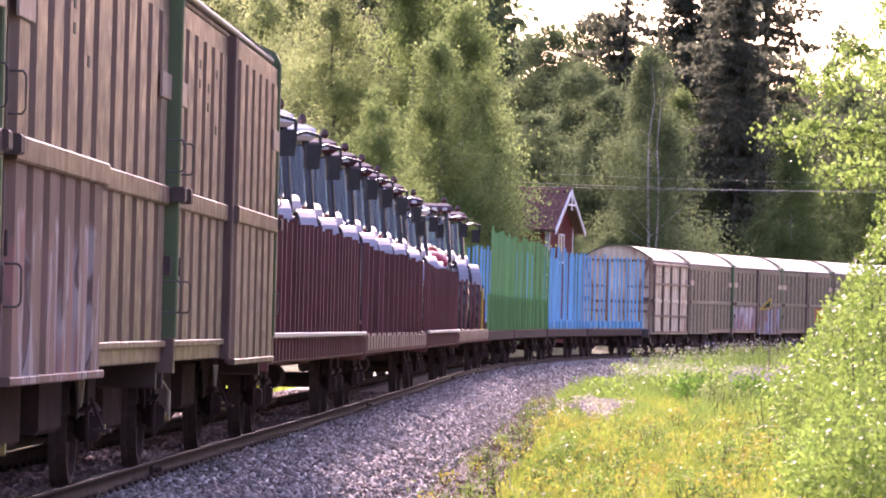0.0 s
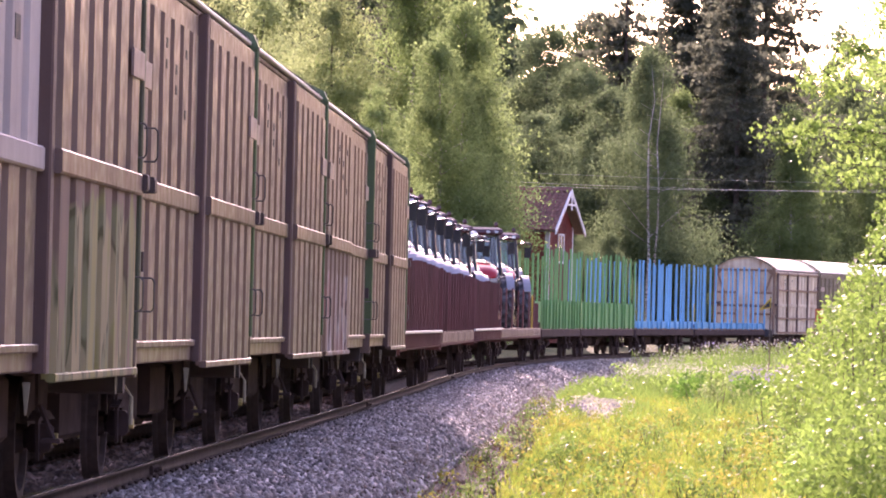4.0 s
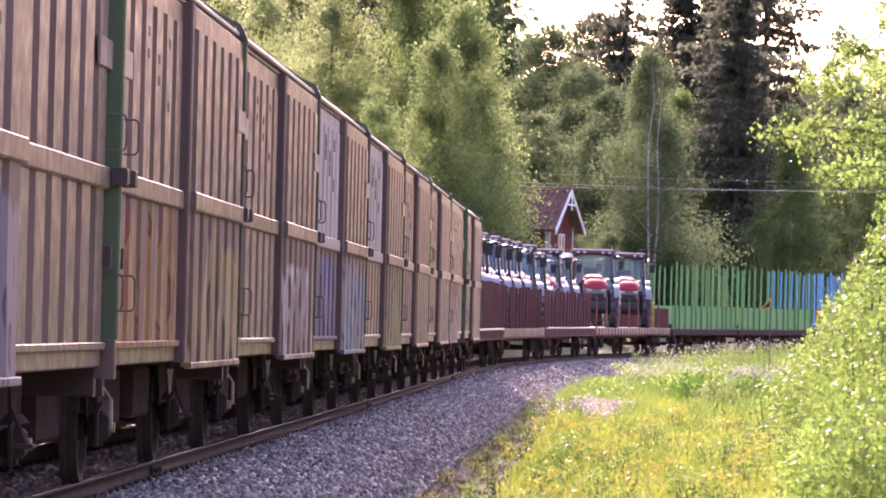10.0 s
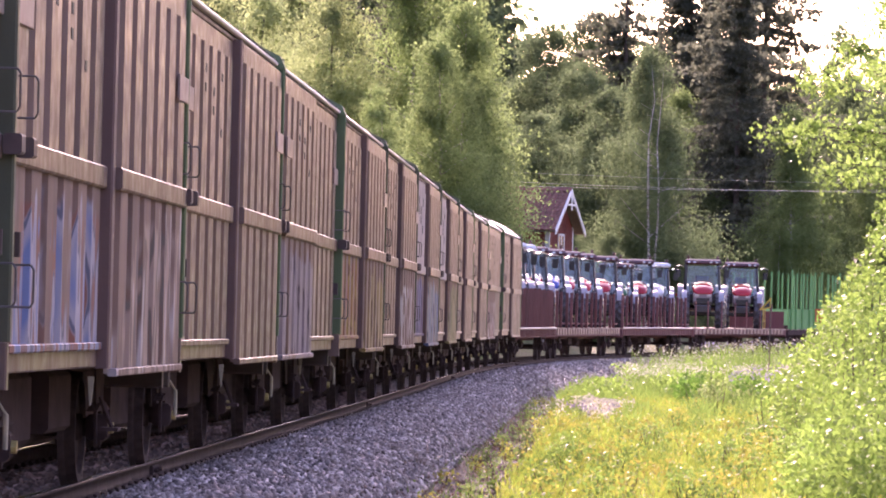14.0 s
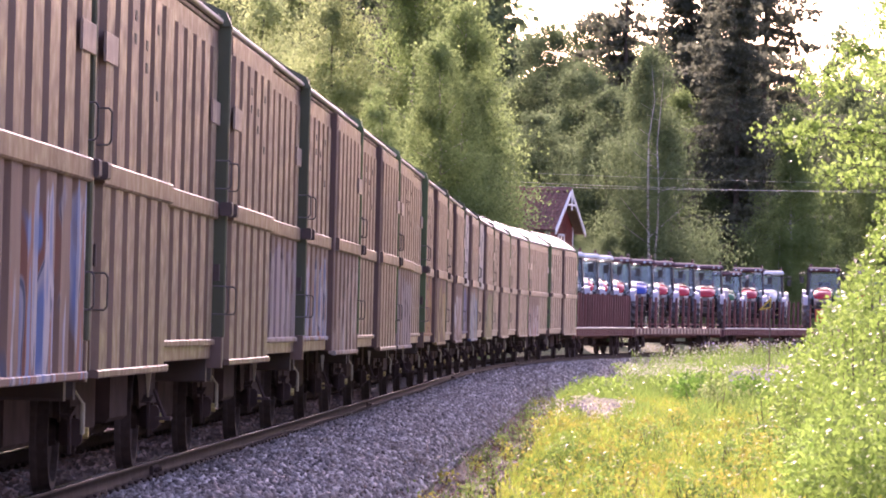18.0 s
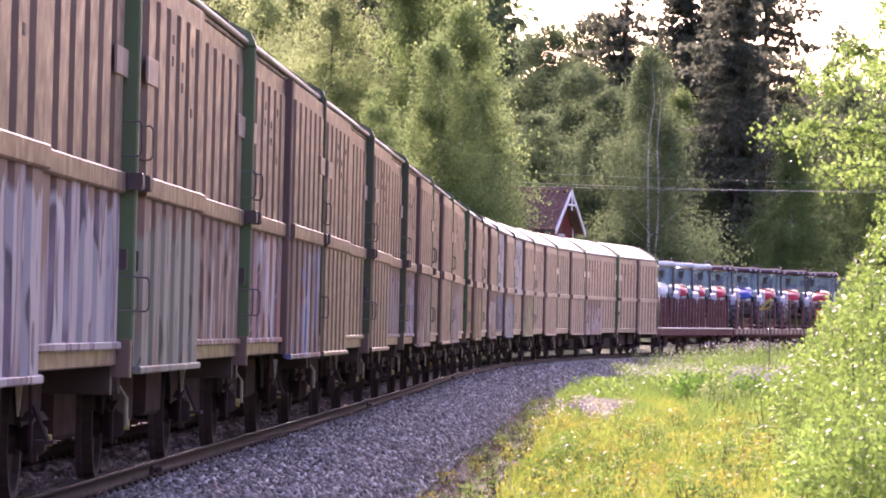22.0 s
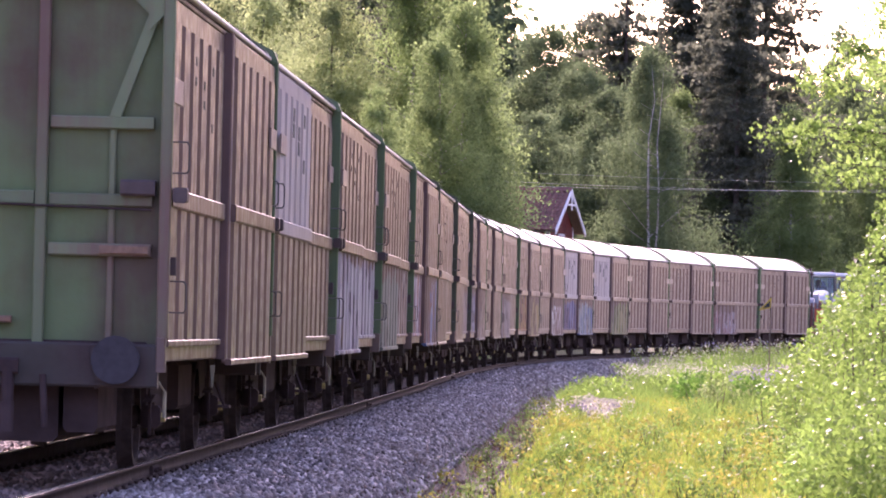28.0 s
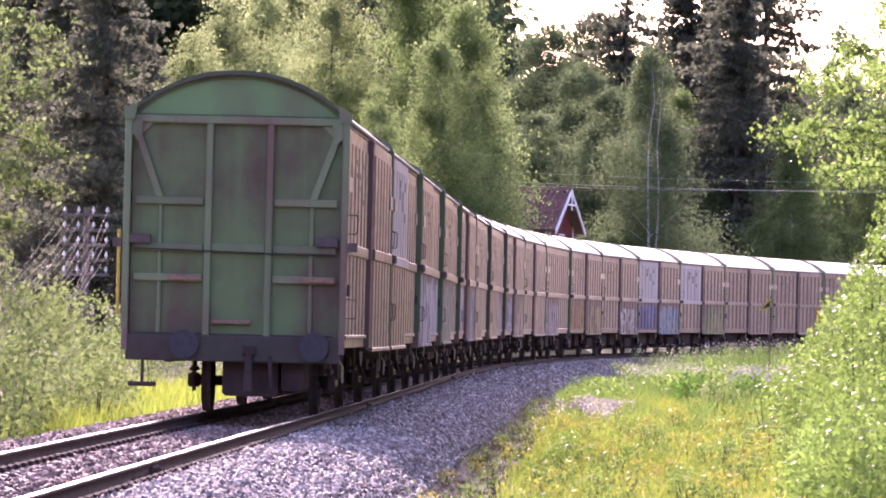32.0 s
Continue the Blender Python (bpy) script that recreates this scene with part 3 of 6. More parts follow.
def running_gear(w, ys, half, x0, x1):
    """Axle guards, springs and boxes under a sill."""
    for y in ys:
        for x, sg in ((x0, -1), (x1, 1)):
            sh = Shape()
            xm = 1.0 * sg
            sh.slab([(y - 0.34, 0.95), (y - 0.2, 0.3), (y - 0.13, 0.3), (y - 0.15, 0.62), (y + 0.15, 0.62), (y + 0.13, 0.3), (y + 0.2, 0.3), (y + 0.34, 0.95)], "x", xm - 0.012, xm + 0.012)
            part("axle_guard", sh, M_UNDER, w)
            sp = Shape().box(xm - 0.09, xm + 0.09, y - 0.11, y + 0.11, 0.36, 0.57, 0.03)
            for i in range(5):
                k = 0.52 - 0.08 * i
                sp.box(xm - 0.045, xm + 0.045, y - k, y + k, 0.60 + 0.014 * i + 0.0, 0.612 + 0.014 * i)
            part("leaf_spring", sp, M_UNDER, w)


def handle(parent, x, y, z, h, mat_, out=0.1):
    sh = Shape()
    sh.rod((x, y, z), (x + out - 0.02, y, z), 0.0075, 6).rod((x + out - 0.02, y, z), (x + out, y, z + 0.03), 0.0075, 6).rod((x + out, y, z + 0.03), (x + out, y, z + h - 0.03), 0.0075, 6)
    sh.rod((x + out, y, z + h - 0.03), (x + out - 0.02, y, z + h), 0.0075, 6).rod((x + out - 0.02, y, z + h), (x, y, z + h), 0.0075, 6)
    return part("handle", sh, mat_, parent, "bent steel grab handle")


def leaf_door(parent, x, y0, y1, z0, z1, skirt, up_mat, low_mat, lead, marks):
    """One ribbed sliding door on the near side (+x): upper and lower panel, middle rail, plates, handles."""
    sh = Shape()
    ztop, zmid = z1, 2.42
    sh.box(x, x + 0.03, y0, y1, zmid + 0.06, ztop)
    sh.box(x + 0.03, x + 0.06, y0, y1, ztop - 0.2, ztop, 0.01)
    n = 6
    ribs = []
    pitch = (y1 - y0) / n
    for i in range(n):
        yy = y0 + pitch * (i + 0.5)
        ribs.append((yy, zmid + 0.09, ztop - 0.2, up_mat))
    d = part("door", sh, up_mat, parent)
    lo = Shape()
    bottom = z0 if skirt else z0 + 0.2
    lo.box(x, x + 0.03, y0, y1, bottom, zmid - 0.07)
    for i in range(n):
        yy = y0 + pitch * (i + 0.5)
        ribs.append((yy, bottom + 0.04, zmid - 0.085, low_mat))
    lo.box(x + 0.03, x + 0.05 + RIB, y0, y1, bottom - 0.02, bottom + 0.04, 0.01)
    part("lower_panel", lo, low_mat, d)
    for yy, za, zb, m_ in ribs:
        part("rib", Shape().slab([(x + 0.03, yy - 0.385 * pitch), (x + 0.03 + RIB, yy - 0.3 * pitch), (x + 0.03 + RIB, yy + 0.3 * pitch), (x + 0.03, yy + 0.385 * pitch)], "z", za, zb), m_, d)
    rl = Shape().box(x + 0.02, x + 0.11, y0, y1, zmid - 0.085, zmid + 0.085, 0.015)
    part("middle_rail", rl, up_mat, d)
    if not skirt:
        part("sill_plate", Shape().box(x - 0.02, x + 0.06, y0, y1, z0 + 0.05, z0 + 0.19, 0.012), M_BEIGE, d)
    ye = y0 + 0.12 if lead else y1 - 0.12
    part("route_plate", Shape().box(x + 0.03 + RIB, x + 0.05 + RIB, ye - 0.12 if lead else ye - 0.78, ye + 0.78 if lead else ye + 0.12, 3.24, 3.46, 0.005), M_ROUTE, d, "pale painted label plate")
    out = 0.18 - x + HALF + CENTRE
    handle(d, x + 0.03, ye, 2.63, 0.27, M_GRAB, out)
    handle(d, x + 0.03, ye, 1.42, 0.27, M_GRAB, out)
    part("lock_bar", Shape().box(x + 0.03, x + out - 0.06, ye - 0.03, ye + 0.03, 1.74, 1.9, 0.008), M_LATCH, d, "dark locking bar")
    if marks:
        for i in (2, 3, 4):
            yy = y0 + pitch * (i + 0.5)
            for k in range(4):
                if (i, k) in ((2, 0), (2, 1), (3, 1), (3, 2), (4, 0), (4, 3)):
                    tall = 0.16 if up_mat == M_DOORW else 0.08
                    part("stencil_bar", Shape().box(x + 0.03 + RIB, x + 0.034 + RIB, yy - tall, yy + tall * 0.8, 3.68 - 0.18 * k, 3.68 + tall - 0.18 * k), M_MARK, d)
    return d


def covered_wagon(name, length, up, low, post, end_mat, end_post, skirts=(True, False), marks=True, cream=False, back_post=None):
    """A short two-axle covered wagon with four ribbed sliding doors and an arched roof; +y runs forward."""
    w = new(name)
    h = length / 2
    x0, x1 = CENTRE - HALF, CENTRE + HALF
    fr = Shape().box(x0 + 0.1, x1 - 0.1, -h, h, 0.98, 1.16, 0.02).box(x0 + 0.55, x0 + 0.65, -h, h, 0.74, 0.98).box(x1 - 0.65, x1 - 0.55, -h, h, 0.74, 0.98)
    part("underframe", fr, M_UNDER, w)
    for sg in (-1, 1):
        part("headstock", Shape().box(x0, x1, sg * h - 0.09, sg * h + 0.09, 0.76, 1.14, 0.02), M_HEADST, w)
    part("floor", Shape().box(x0 + 0.05, x1 - 0.05, -h + 0.1, h - 0.1, 1.16, 1.22), M_WOOD, w)
    # roof: an arched sheet with a rim at each end
    n = 14
    arc = []
    for i in range(n + 1):
        a = -1 + 2 * i / n
        arc.append((CENTRE + a * (HALF + 0.06), 4.28 + 0.62 * (1 - abs(a) ** 2.2)))
    ring = arc + [(x, z - 0.035) for x, z in reversed(arc)]
    roof = part("roof", Shape().slab(ring, "y", -h - 0.04, h + 0.04), M_CREAMR if cream else M_ROOF, w, "rust-stained cream arched roof" if cream else "pale sun-bleached arched sheet roof")
    for sg in (-1, 1):
        yy = sg * (h - 0.01)
        rim = [(x, z + 0.03) for x, z in arc] + [(x, z - 0.035) for x, z in reversed(arc)]
        # the rim runs far back, its dark colour standing for the shaded wagon gap
        part("roof_rim", Shape().slab(rim, "y", min(yy - sg * 0.4, yy + sg * 0.08), max(yy - sg * 0.4, yy + sg * 0.08)), M_ROOFRIM, roof, "roof rim with a dark band for the shaded gap")
    gut = Shape()
    for x in (x0 - 0.06, x1 + 0.06):
        gut.box(x - 0.03, x + 0.03, -h, h, 4.225, 4.27, 0.01)
    part("gutter", gut, M_PLATE, roof, "pale eaves strip")
    # ends with their frame of posts
    for sg in (-1, 1):
        yy = sg * (h - 0.06)
        wall = [(x0 + 0.03, 1.14), (x1 - 0.03, 1.14), (x1 - 0.03, 4.27)] + [(x, z - 0.03) for x, z in reversed(arc[1:-1])] + [(x0 + 0.03, 4.27)]
        e = part("end_wall", Shape().slab(wall, "y", min(yy, yy - sg * 0.04), max(yy, yy - sg * 0.04)), end_mat, w)

        if not cream:
            bow = [(x0 + 0.1, 4.29)] + [(x, z - 0.1) for x, z in arc[2:-2]] + [(x1 - 0.1, 4.29)]
            part("arch_panel", Shape().slab(bow, "y", min(yy, yy + sg * 0.012), max(yy, yy + sg * 0.012)), M_ARCH, e, "brighter green arch panel")

        def strut(a0, a1, b0, b1, dep=0.07):
            return Shape().box(a0, a1, min(yy, yy + sg * dep), max(yy, yy + sg * dep), b0, b1, 0.012)
        W2 = x1 - x0
        for k in (0.37, 0.655):
            part("end_post", strut(x0 + W2 * k - 0.05, x0 + W2 * k + 0.05, 0.95, 4.2, 0.09), end_post, e)
        part("top_beam", strut(x0, x1, 4.16, 4.27, 0.1), end_post, e)
        for k in (3.05, 2.38, 1.95):
            for a, b in ((0.03, 0.345), (0.68, 0.97)):
                part("cross_bar", strut(x0 + W2 * a, x0 + W2 * b, k - 0.055, k + 0.055, 0.08), end_post, e)
                if k < 2 and sg < 0:
                    part("step_bar", strut(x0 + W2 * (a + 0.5 * (b - a)), x0 + W2 * b - 0.02, k - 0.04, k + 0.04, 0.11), M_RUST, e, "rust-brown step bar")
        part("cross_bar", strut(x0 + W2 * 0.39, x0 + W2 * 0.635, 2.33, 2.45, 0.08), end_post, e)
        part("step_bar", strut(x0 + W2 * 0.4, x0 + W2 * 0.58, 1.3, 1.36, 0.11), M_RUST, e, "rust-brown step bar")
        for k in (0.145, 0.855):
            part("stiffener", strut(x0 + W2 * k - 0.03, x0 + W2 * k + 0.03, 1.14, 3.0, 0.05), end_post, e)
        for a, b in ((0.02, 0.14), (0.98, 0.86)):
            xa, xb = x0 + W2 * a, x0 + W2 * b
            br = Shape().slab([(xa - 0.05, 4.12), (xa + 0.05, 4.12), (xb + 0.05, 3.1), (xb - 0.05, 3.1)], "y", yy + sg * 0.02, yy + sg * 0.08)
            part("brace", br, end_post, e)
            gs = Shape().slab([(xa, 4.2), (xa + (0.3 if a < 0.5 else -0.3), 4.2), (xa, 3.9)], "y", yy + sg * 0.015, yy + sg * 0.05)
            part("gusset", gs, end_post, e)
            ear = Shape().slab([(xa - 0.13, 4.36), (xa + 0.11, 4.22), (xa + 0.08, 3.86), (xa - 0.1, 4.05)] if a < 0.5 else [(xa + 0.13, 4.36), (xa - 0.11, 4.22), (xa - 0.08, 3.86), (xa + 0.1, 4.05)], "y", yy + sg * 0.08, yy + sg * 0.11)
            part("corner_plate", ear, end_post, e)
        part("brake_pipe", Shape().rod((x0 + W2 * 0.03, yy + sg * 0.12, 2.36), (x0 + W2 * 0.97, yy + sg * 0.12, 2.3), 0.01, 6), M_UNDER, e)
        part("lock_box", Shape().box(x0 + 0.02, x0 + 0.32, min(yy, yy + sg * 0.16), max(yy, yy + sg * 0.16), 2.42, 2.56, 0.02), M_LATCH, e)
        part("lock_box", Shape().box(x1 - 0.36, x1 - 0.06, min(yy, yy + sg * 0.16), max(yy, yy + sg * 0.16), 2.42, 2.56, 0.02), M_LATCH, e)
        for xx in (-0.93, 0.93):
            bf = Shape().rod((xx, sg * (h + 0.05), 1.0), (xx, sg * (h + 0.14), 1.0), 0.1, 12).rod((xx, sg * (h + 0.14), 1.0), (xx, sg * (h + 0.17), 1.0), 0.21, 20)
            part("buffer", bf, M_BUFF, w, "round blue-grey steel buffer")
        cp = Shape().box(-0.09, 0.09, min(sg * h, sg * (h + 0.16)), max(sg * h, sg * (h + 0.16)), 0.86, 1.0, 0.02).rod((0, sg * (h + 0.12), 0.92), (0, sg * (h + 0.14), 0.42), 0.055, 8).box(-0.06, 0.06, sg * (h + 0.14) - 0.05, sg * (h + 0.14) + 0.05, 0.36, 0.62, 0.02)
        part("coupling", cp, M_UNDER, w)
        part("brake_hose", Shape().rod((0.3, sg * (h + 0.1), 0.86), (0.33, sg * (h + 0.13), 0.4), 0.03, 8), M_UNDER, w)
        # corner posts and latch boxes
        for x, sx in ((x0, -1), (x1, 1)):
            pm = back_post or post if sg < 0 else post
            ya, yb = sorted((sg * h - sg * 0.02, sg * h + sg * 0.1))
            pd = 0.165 if sg > 0 else 0.08
            cpost = part("corner_post", Shape().box(min(x - 0.02 * sx, x + pd * sx), max(x - 0.02 * sx, x + pd * sx), ya, yb, 1.2, 4.2, 0.015), pm, w)
            part("post_foot", Shape().box(min(x - 0.02 * sx, x + (pd - 0.015) * sx), max(x - 0.02 * sx, x + (pd - 0.015) * sx), ya, yb, 0.9, 1.196, 0.012), M_BEIGE, cpost, "beige foot plate")
            part("post_cap", Shape().slab([(x - 0.06 * sx, 4.2), (x + (pd + 0.005) * sx, 4.2), (x + 0.11 * sx, 4.34), (x - 0.1 * sx, 4.44)], "y", ya - 0.03, yb + 0.03), pm, cpost, "folded bracket over the eaves")
            part("latch_box", Shape().box(min(x + 0.1 * sx, x + 0.22 * sx), max(x + 0.1 * sx, x + 0.22 * sx), sg * h - 0.1, sg * h + 0.1, 2.37, 2.5, 0.015), M_LATCH, w, "dark brown door latch box")
    # doors: two leaves a side
    dz0, dz1 = 0.94, 4.16
    for k, (a, b) in enumerate(((-h + 0.04, -0.13), (0.13, h - 0.04))):
        xo = 0.09 if skirts[k] else 0.0
        leaf_door(w, x1 - 0.02 + xo, a, b, dz0, dz1, skirts[k], up[k], low[k], k == 0, marks and k == 0)
        prof = [(x0, a), (x0, b), (x0 - 0.03, b)]
        for i in range(5, -1, -1):
            yy = a + 0.3 + (b - a - 0.6) * i / 5
            prof += [(x0 - 0.03, yy + 0.09), (x0 - 0.03 - RIB, yy + 0.06), (x0 - 0.03 - RIB, yy - 0.06), (x0 - 0.03, yy - 0.09)]
        back = Shape().slab(prof + [(x0 - 0.03, a)], "z", dz0 + 0.1, dz1)
        part("door", back, M_BEIGE if not cream else M_CREAM, w)
    if cream:
        for yb in (-h + 0.2, -2.6, -0.2, 2.4, h - 0.2):
            part("door_frame", Shape().box(x1 + 0.16, x1 + 0.24, yb - 0.08, yb + 0.08, 1.0, 4.1, 0.015), M_POST, w, "rusty brown door frame bar")
        for zb in (1.02, 1.75, 3.2, 4.05):
            part("door_frame", Shape().box(x1 + 0.16, x1 + 0.22, -h + 0.3, h - 0.3, zb - 0.05, zb + 0.05, 0.01), M_RUST, w, "rusty brown door frame bar")
    part("door_track", Shape().box(x1 - 0.06, x1 + 0.05, -h, h, 4.16, 4.21, 0.01).box(x0 - 0.05, x0 + 0.06, -h, h, 4.16, 4.21, 0.01), M_POST, w)
    part("middle_post", Shape().box(x1 - 0.06, x1 + (0.13 if skirts[1] and not skirts[0] else 0.09), -0.12, 0.1, 0.98, 4.18, 0.015), M_POST, w)
    # running gear
    ys = (-h * 0.56, h * 0.56)
    running_gear(w, ys, h, -1.0, 1.0)
    sets = [wheelset(w, y) for y in ys]
    # sill deepened and boxes added below to shut out light under the wagon
    part("centre_sill", Shape().box(-0.4, 0.4, -h + 0.3, h - 0.3, 0.27, 0.98, 0.05), M_UNDER, w)
    br = Shape().box(-0.5, 0.5, -0.5, 0.1, 0.55, 0.85, 0.03).rod((-0.3, 0.3, 0.62), (-0.3, 1.2, 0.62), 0.16, 12)
    part("brake_gear", br, M_UNDER, w)
    part("equipment_box", Shape().box(0.5, 0.86, -h * 0.4, -h * 0.04, 0.4, 0.94, 0.04), M_UNDER, w)
    part("equipment_box", Shape().box(0.55, 0.9, h * 0.1, h * 0.36, 0.46, 0.94, 0.04), M_UNDER, w)
    part("brake_rod", Shape().rod((0.6, -h * 0.9, 0.62), (0.6, h * 0.9, 0.58), 0.03, 6), M_UNDER, w)
    for sg in (-1, 1):
        part("end_rigging", Shape().box(0.45, 0.75, min(sg * h * 0.68, sg * h * 0.96), max(sg * h * 0.68, sg * h * 0.96), 0.36, 0.94, 0.04), M_UNDER, w)
    st = Shape().rod((x1 - 0.1, -h + 0.25, 0.94), (x1 + 0.03, -h + 0.42, 0.72), 0.01, 6).box(x1 + 0.01, x1 + 0.04, -h + 0.38, -h + 0.44, 0.5, 0.73, 0.008)
    part("step_bracket", st, M_STEPP, w, "pale bent step bracket")
    part("hanger_plate", Shape().slab([(x1 - 0.015, 0.92), (x1 + 0.035, 0.92), (x1 + 0.014, 0.7), (x1 + 0.004, 0.7)], "y", -0.2, -0.17), M_STEPP, w, "cream tapered hanger plate")
    for y in (-h * 0.56, h * 0.56):
        part("axle_cap", Shape().rod((1.08, y, 0.46), (1.13, y, 0.46), 0.045, 8), M_CAP, w, "yellow axle box cap")
    st2 = Shape().rod((x1 - 0.12, h * 0.3, 0.74), (x1 - 0.02, h * 0.3, 0.5), 0.02, 6).box(x1 - 0.1, x1 + 0.04, h * 0.3 - 0.12, h * 0.3 + 0.12, 0.47, 0.5, 0.005)
    part("step", st2, M_UNDER, w)
    return w, sets


def clone(w):
    c = copy_thing(w, Matrix())
    return c, [o for o in c.children if o.name.split(".")[0] == "wheelset"]


def beige(k):
    return "beige ribbed covered wagon" + k


PITCH, TAIL = 12.7217, -254.69
B, L, R = M_BEIGE, (True, False), (False, True)
# upper doors, lower doors, corner posts, which door is the deep one, what sets the wagon apart
SIDES = [
    ((B, B), (B, B), M_GREENL, R, ", its end weathered green"),
    ((M_DOORW, B), (B, B), M_GREENL, L, ", green corner posts and a paler door"),
    ((B, B), (G_STROKE, G_STROKE), M_GREENL, L, ", lower doors sprayed white and violet"),
    ((B, B), (G_GREEN, G_PALE), M_GREENL, L, ", lower doors sprayed pale green and brown"),
    ((B, B), (G_MIX, G_PATCH), M_GREEN, R, ", lower doors sprayed orange, white and blue"),
    ((B, B), (B, B), M_GREEN, L, ", dark green corner posts"),
    ((B, B), (B, G_WASH), M_GREEN, L, ", a lower door faintly sprayed"),
    ((B, B), (G_PATCH, G_PALE), M_GREENL, R, ", lower doors sprayed blue and white"),
    ((B, B), (B, B), M_GREENL, R, ""),
    ((B, B), (G_WASH, B), M_GREENL, L, ", green corner posts and a violet wash"),
    ((B, B), (G_ORANGE, G_YEL), M_GREEN, R, ", lower doors sprayed orange and yellow"),
    ((B, B), (B, G_LINE), M_GREEN, R, ", thin white lines sprayed on one door"),
    ((M_DOORW, B), (G_BLUE, G_CYAN), M_GREEN, R, ", lower doors sprayed violet and blue"),
    ((M_DOORW, B), (B, G_LIME), M_GREEN, R, ", one door pale, one sprayed yellow-green"),
    ((B, B), (B, B), M_GREEN, R, ""),
    ((B, B), (B, B), M_GREENL, R, ""),
    ((B, B), (G_RED, B), M_GREENL, L, ", green corner posts, faint red letters"),
    ((B, B), (B, B), M_GREEN, R, ""),
]
O = M_OLIVE
AHEAD = [((O, O), (O, O), M_GREENL, L, ", olive tinged, green corner posts"), ((O, O), (G_MIX, G_PATCH), M_GREENL, R, ", lower doors sprayed orange and blue"),
         ((O, O), (O, O), M_GREENL, R, ", faded olive, green corner posts"), ((O, O), (O, O), M_POST, L, ", olive tinged"), ((O, O), (O, O), M_POST, R, ", dull and olive tinged")]
BUILT = {}


def place(side, u, tail=False):
    up, low, post, deep, word = side
    if word in BUILT and not tail:
        w, sets = clone(BUILT[word])
    else:
        w, sets = covered_wagon("covered_wagon", 12.05, up, low, post, M_ENDG, M_TAILB if tail else M_GREENL, deep, back_post=M_TAILB if tail else None)
        BUILT[word] = w
    tagged(w, beige(word), "freight wagon", "covered wagons of the train")
    VEHICLES.append((w, u, 12.05 * 0.28, sets))
    return w


for i, side in enumerate(SIDES):
    w = place(side, TAIL + PITCH * (i + 0.5), i == 0)
    if i == 0:
        tagged(w, "last covered wagon with a weathered green end wall", "freight wagon", "covered wagons of the train")
        part("tail_lever", Shape().rod((CENTRE - HALF - 0.13, -6.1, 1.4), (CENTRE - HALF - 0.13, -6.1, 2.62), 0.026, 6), M_YELLOW, w, "yellow painted hand rail")
        part("shunter_step", Shape().rod((CENTRE - HALF + 0.25, -6.12, 0.8), (CENTRE - HALF + 0.25, -6.12, 0.42), 0.025, 6).rod((CENTRE - HALF + 0.05, -6.12, 0.42), (CENTRE - HALF + 0.45, -6.12, 0.42), 0.035, 8), M_UNDER, w)
for i, side in enumerate(AHEAD):
    place(side, 157.6 + PITCH * (i + 0.5))
cw, cs = covered_wagon("covered_wagon", 10.6, (M_CREAM, M_CREAM), (M_CREAM, M_CREAM), M_RUST, M_CREAM, M_RUST, (True, True), True, True)
tagged(cw, "rust-streaked cream covered wagon with framed doors", "freight wagon", "covered wagons of the train")
VEHICLES.append((cw, 152.0, 3.0, cs))


# ---- flat wagons with stakes ----
def flat_wagon(name, length, frame_mat, deck_mat, label, sill_rail=False, blocks=False):
    """Deck, sills and running gear; +y runs forward."""
    w = tagged(new(name), label, "freight wagon", "flat wagons of the train")
    h = length / 2
    x0, x1 = CENTRE - HALF, CENTRE + HALF
    fr = Shape()
    for x in (x0 + 0.06, x1 - 0.06):
        fr.box(x - 0.06, x + 0.06, -h, h, 0.86, 1.14, 0.02)
    for sg in (-1, 1):
        fr.box(x0, x1, sg * h - 0.1, sg * h + 0.02, 0.78, 1.14, 0.02)
    for x in (-0.4, 0.4):
        fr.box(x - 0.06, x + 0.06, -h, h, 0.72, 1.06)
    part("underframe", fr, frame_mat, w)
    n = max(8, round(length / 0.9))
    for i in range(n):
        a = -h + length * i / n
        part("deck_board", Shape().box(x0 + 0.02, x1 - 0.02, a + 0.006, a + length / n - 0.006, 1.14, 1.2, 0.01), deck_mat, w)
    if sill_rail:
        part("sill_rail", Shape().box(x1, x1 + 0.06, -h + 0.1, h - 0.1, 1.17, 1.23, 0.012), M_PLATE, w, "pale worn edge rail")
        tick = Shape().box(x1, x1 + 0.03, 0, 0.14, 0.9, 1.15).mesh("stake_pocket", frame_mat)
        for i in range(int(length / 0.6)):
            part("stake_pocket", tick, None, w, at=pose(0, -h + 0.2 + 0.6 * i, 0))
    if blocks:
        for i in range(int(length / 0.95)):
            a = -h + 0.2 + 0.95 * i
            part("edge_block", Shape().box(x1 - 0.01, x1 + 0.035, a, a + 0.56, 0.93, 1.16, 0.01), M_DECK, w, "tan edge board")
    ys = (-h + 2.0, -h + 3.8, h - 3.8, h - 2.0)
    running_gear(w, ys, h, -1, 1)
    sets = [wheelset(w, y) for y in ys]
    part("brake_gear", Shape().box(-0.5, 0.5, -0.9, 0.5, 0.5, 0.78, 0.03).rod((0.5, 0.8, 0.6), (0.5, 1.9, 0.6), 0.17, 12), M_UNDER, w)
    for sg in (-1, 1):
        for xx in (-0.93, 0.93):
            bf = Shape().rod((xx, sg * h, 0.98), (xx, sg * (h + 0.1), 0.98), 0.1, 12).rod((xx, sg * (h + 0.1), 0.98), (xx, sg * (h + 0.13), 0.98), 0.2, 20)
            part("buffer", bf, M_BUFF, w)
    return w, sets, h, x0, x1


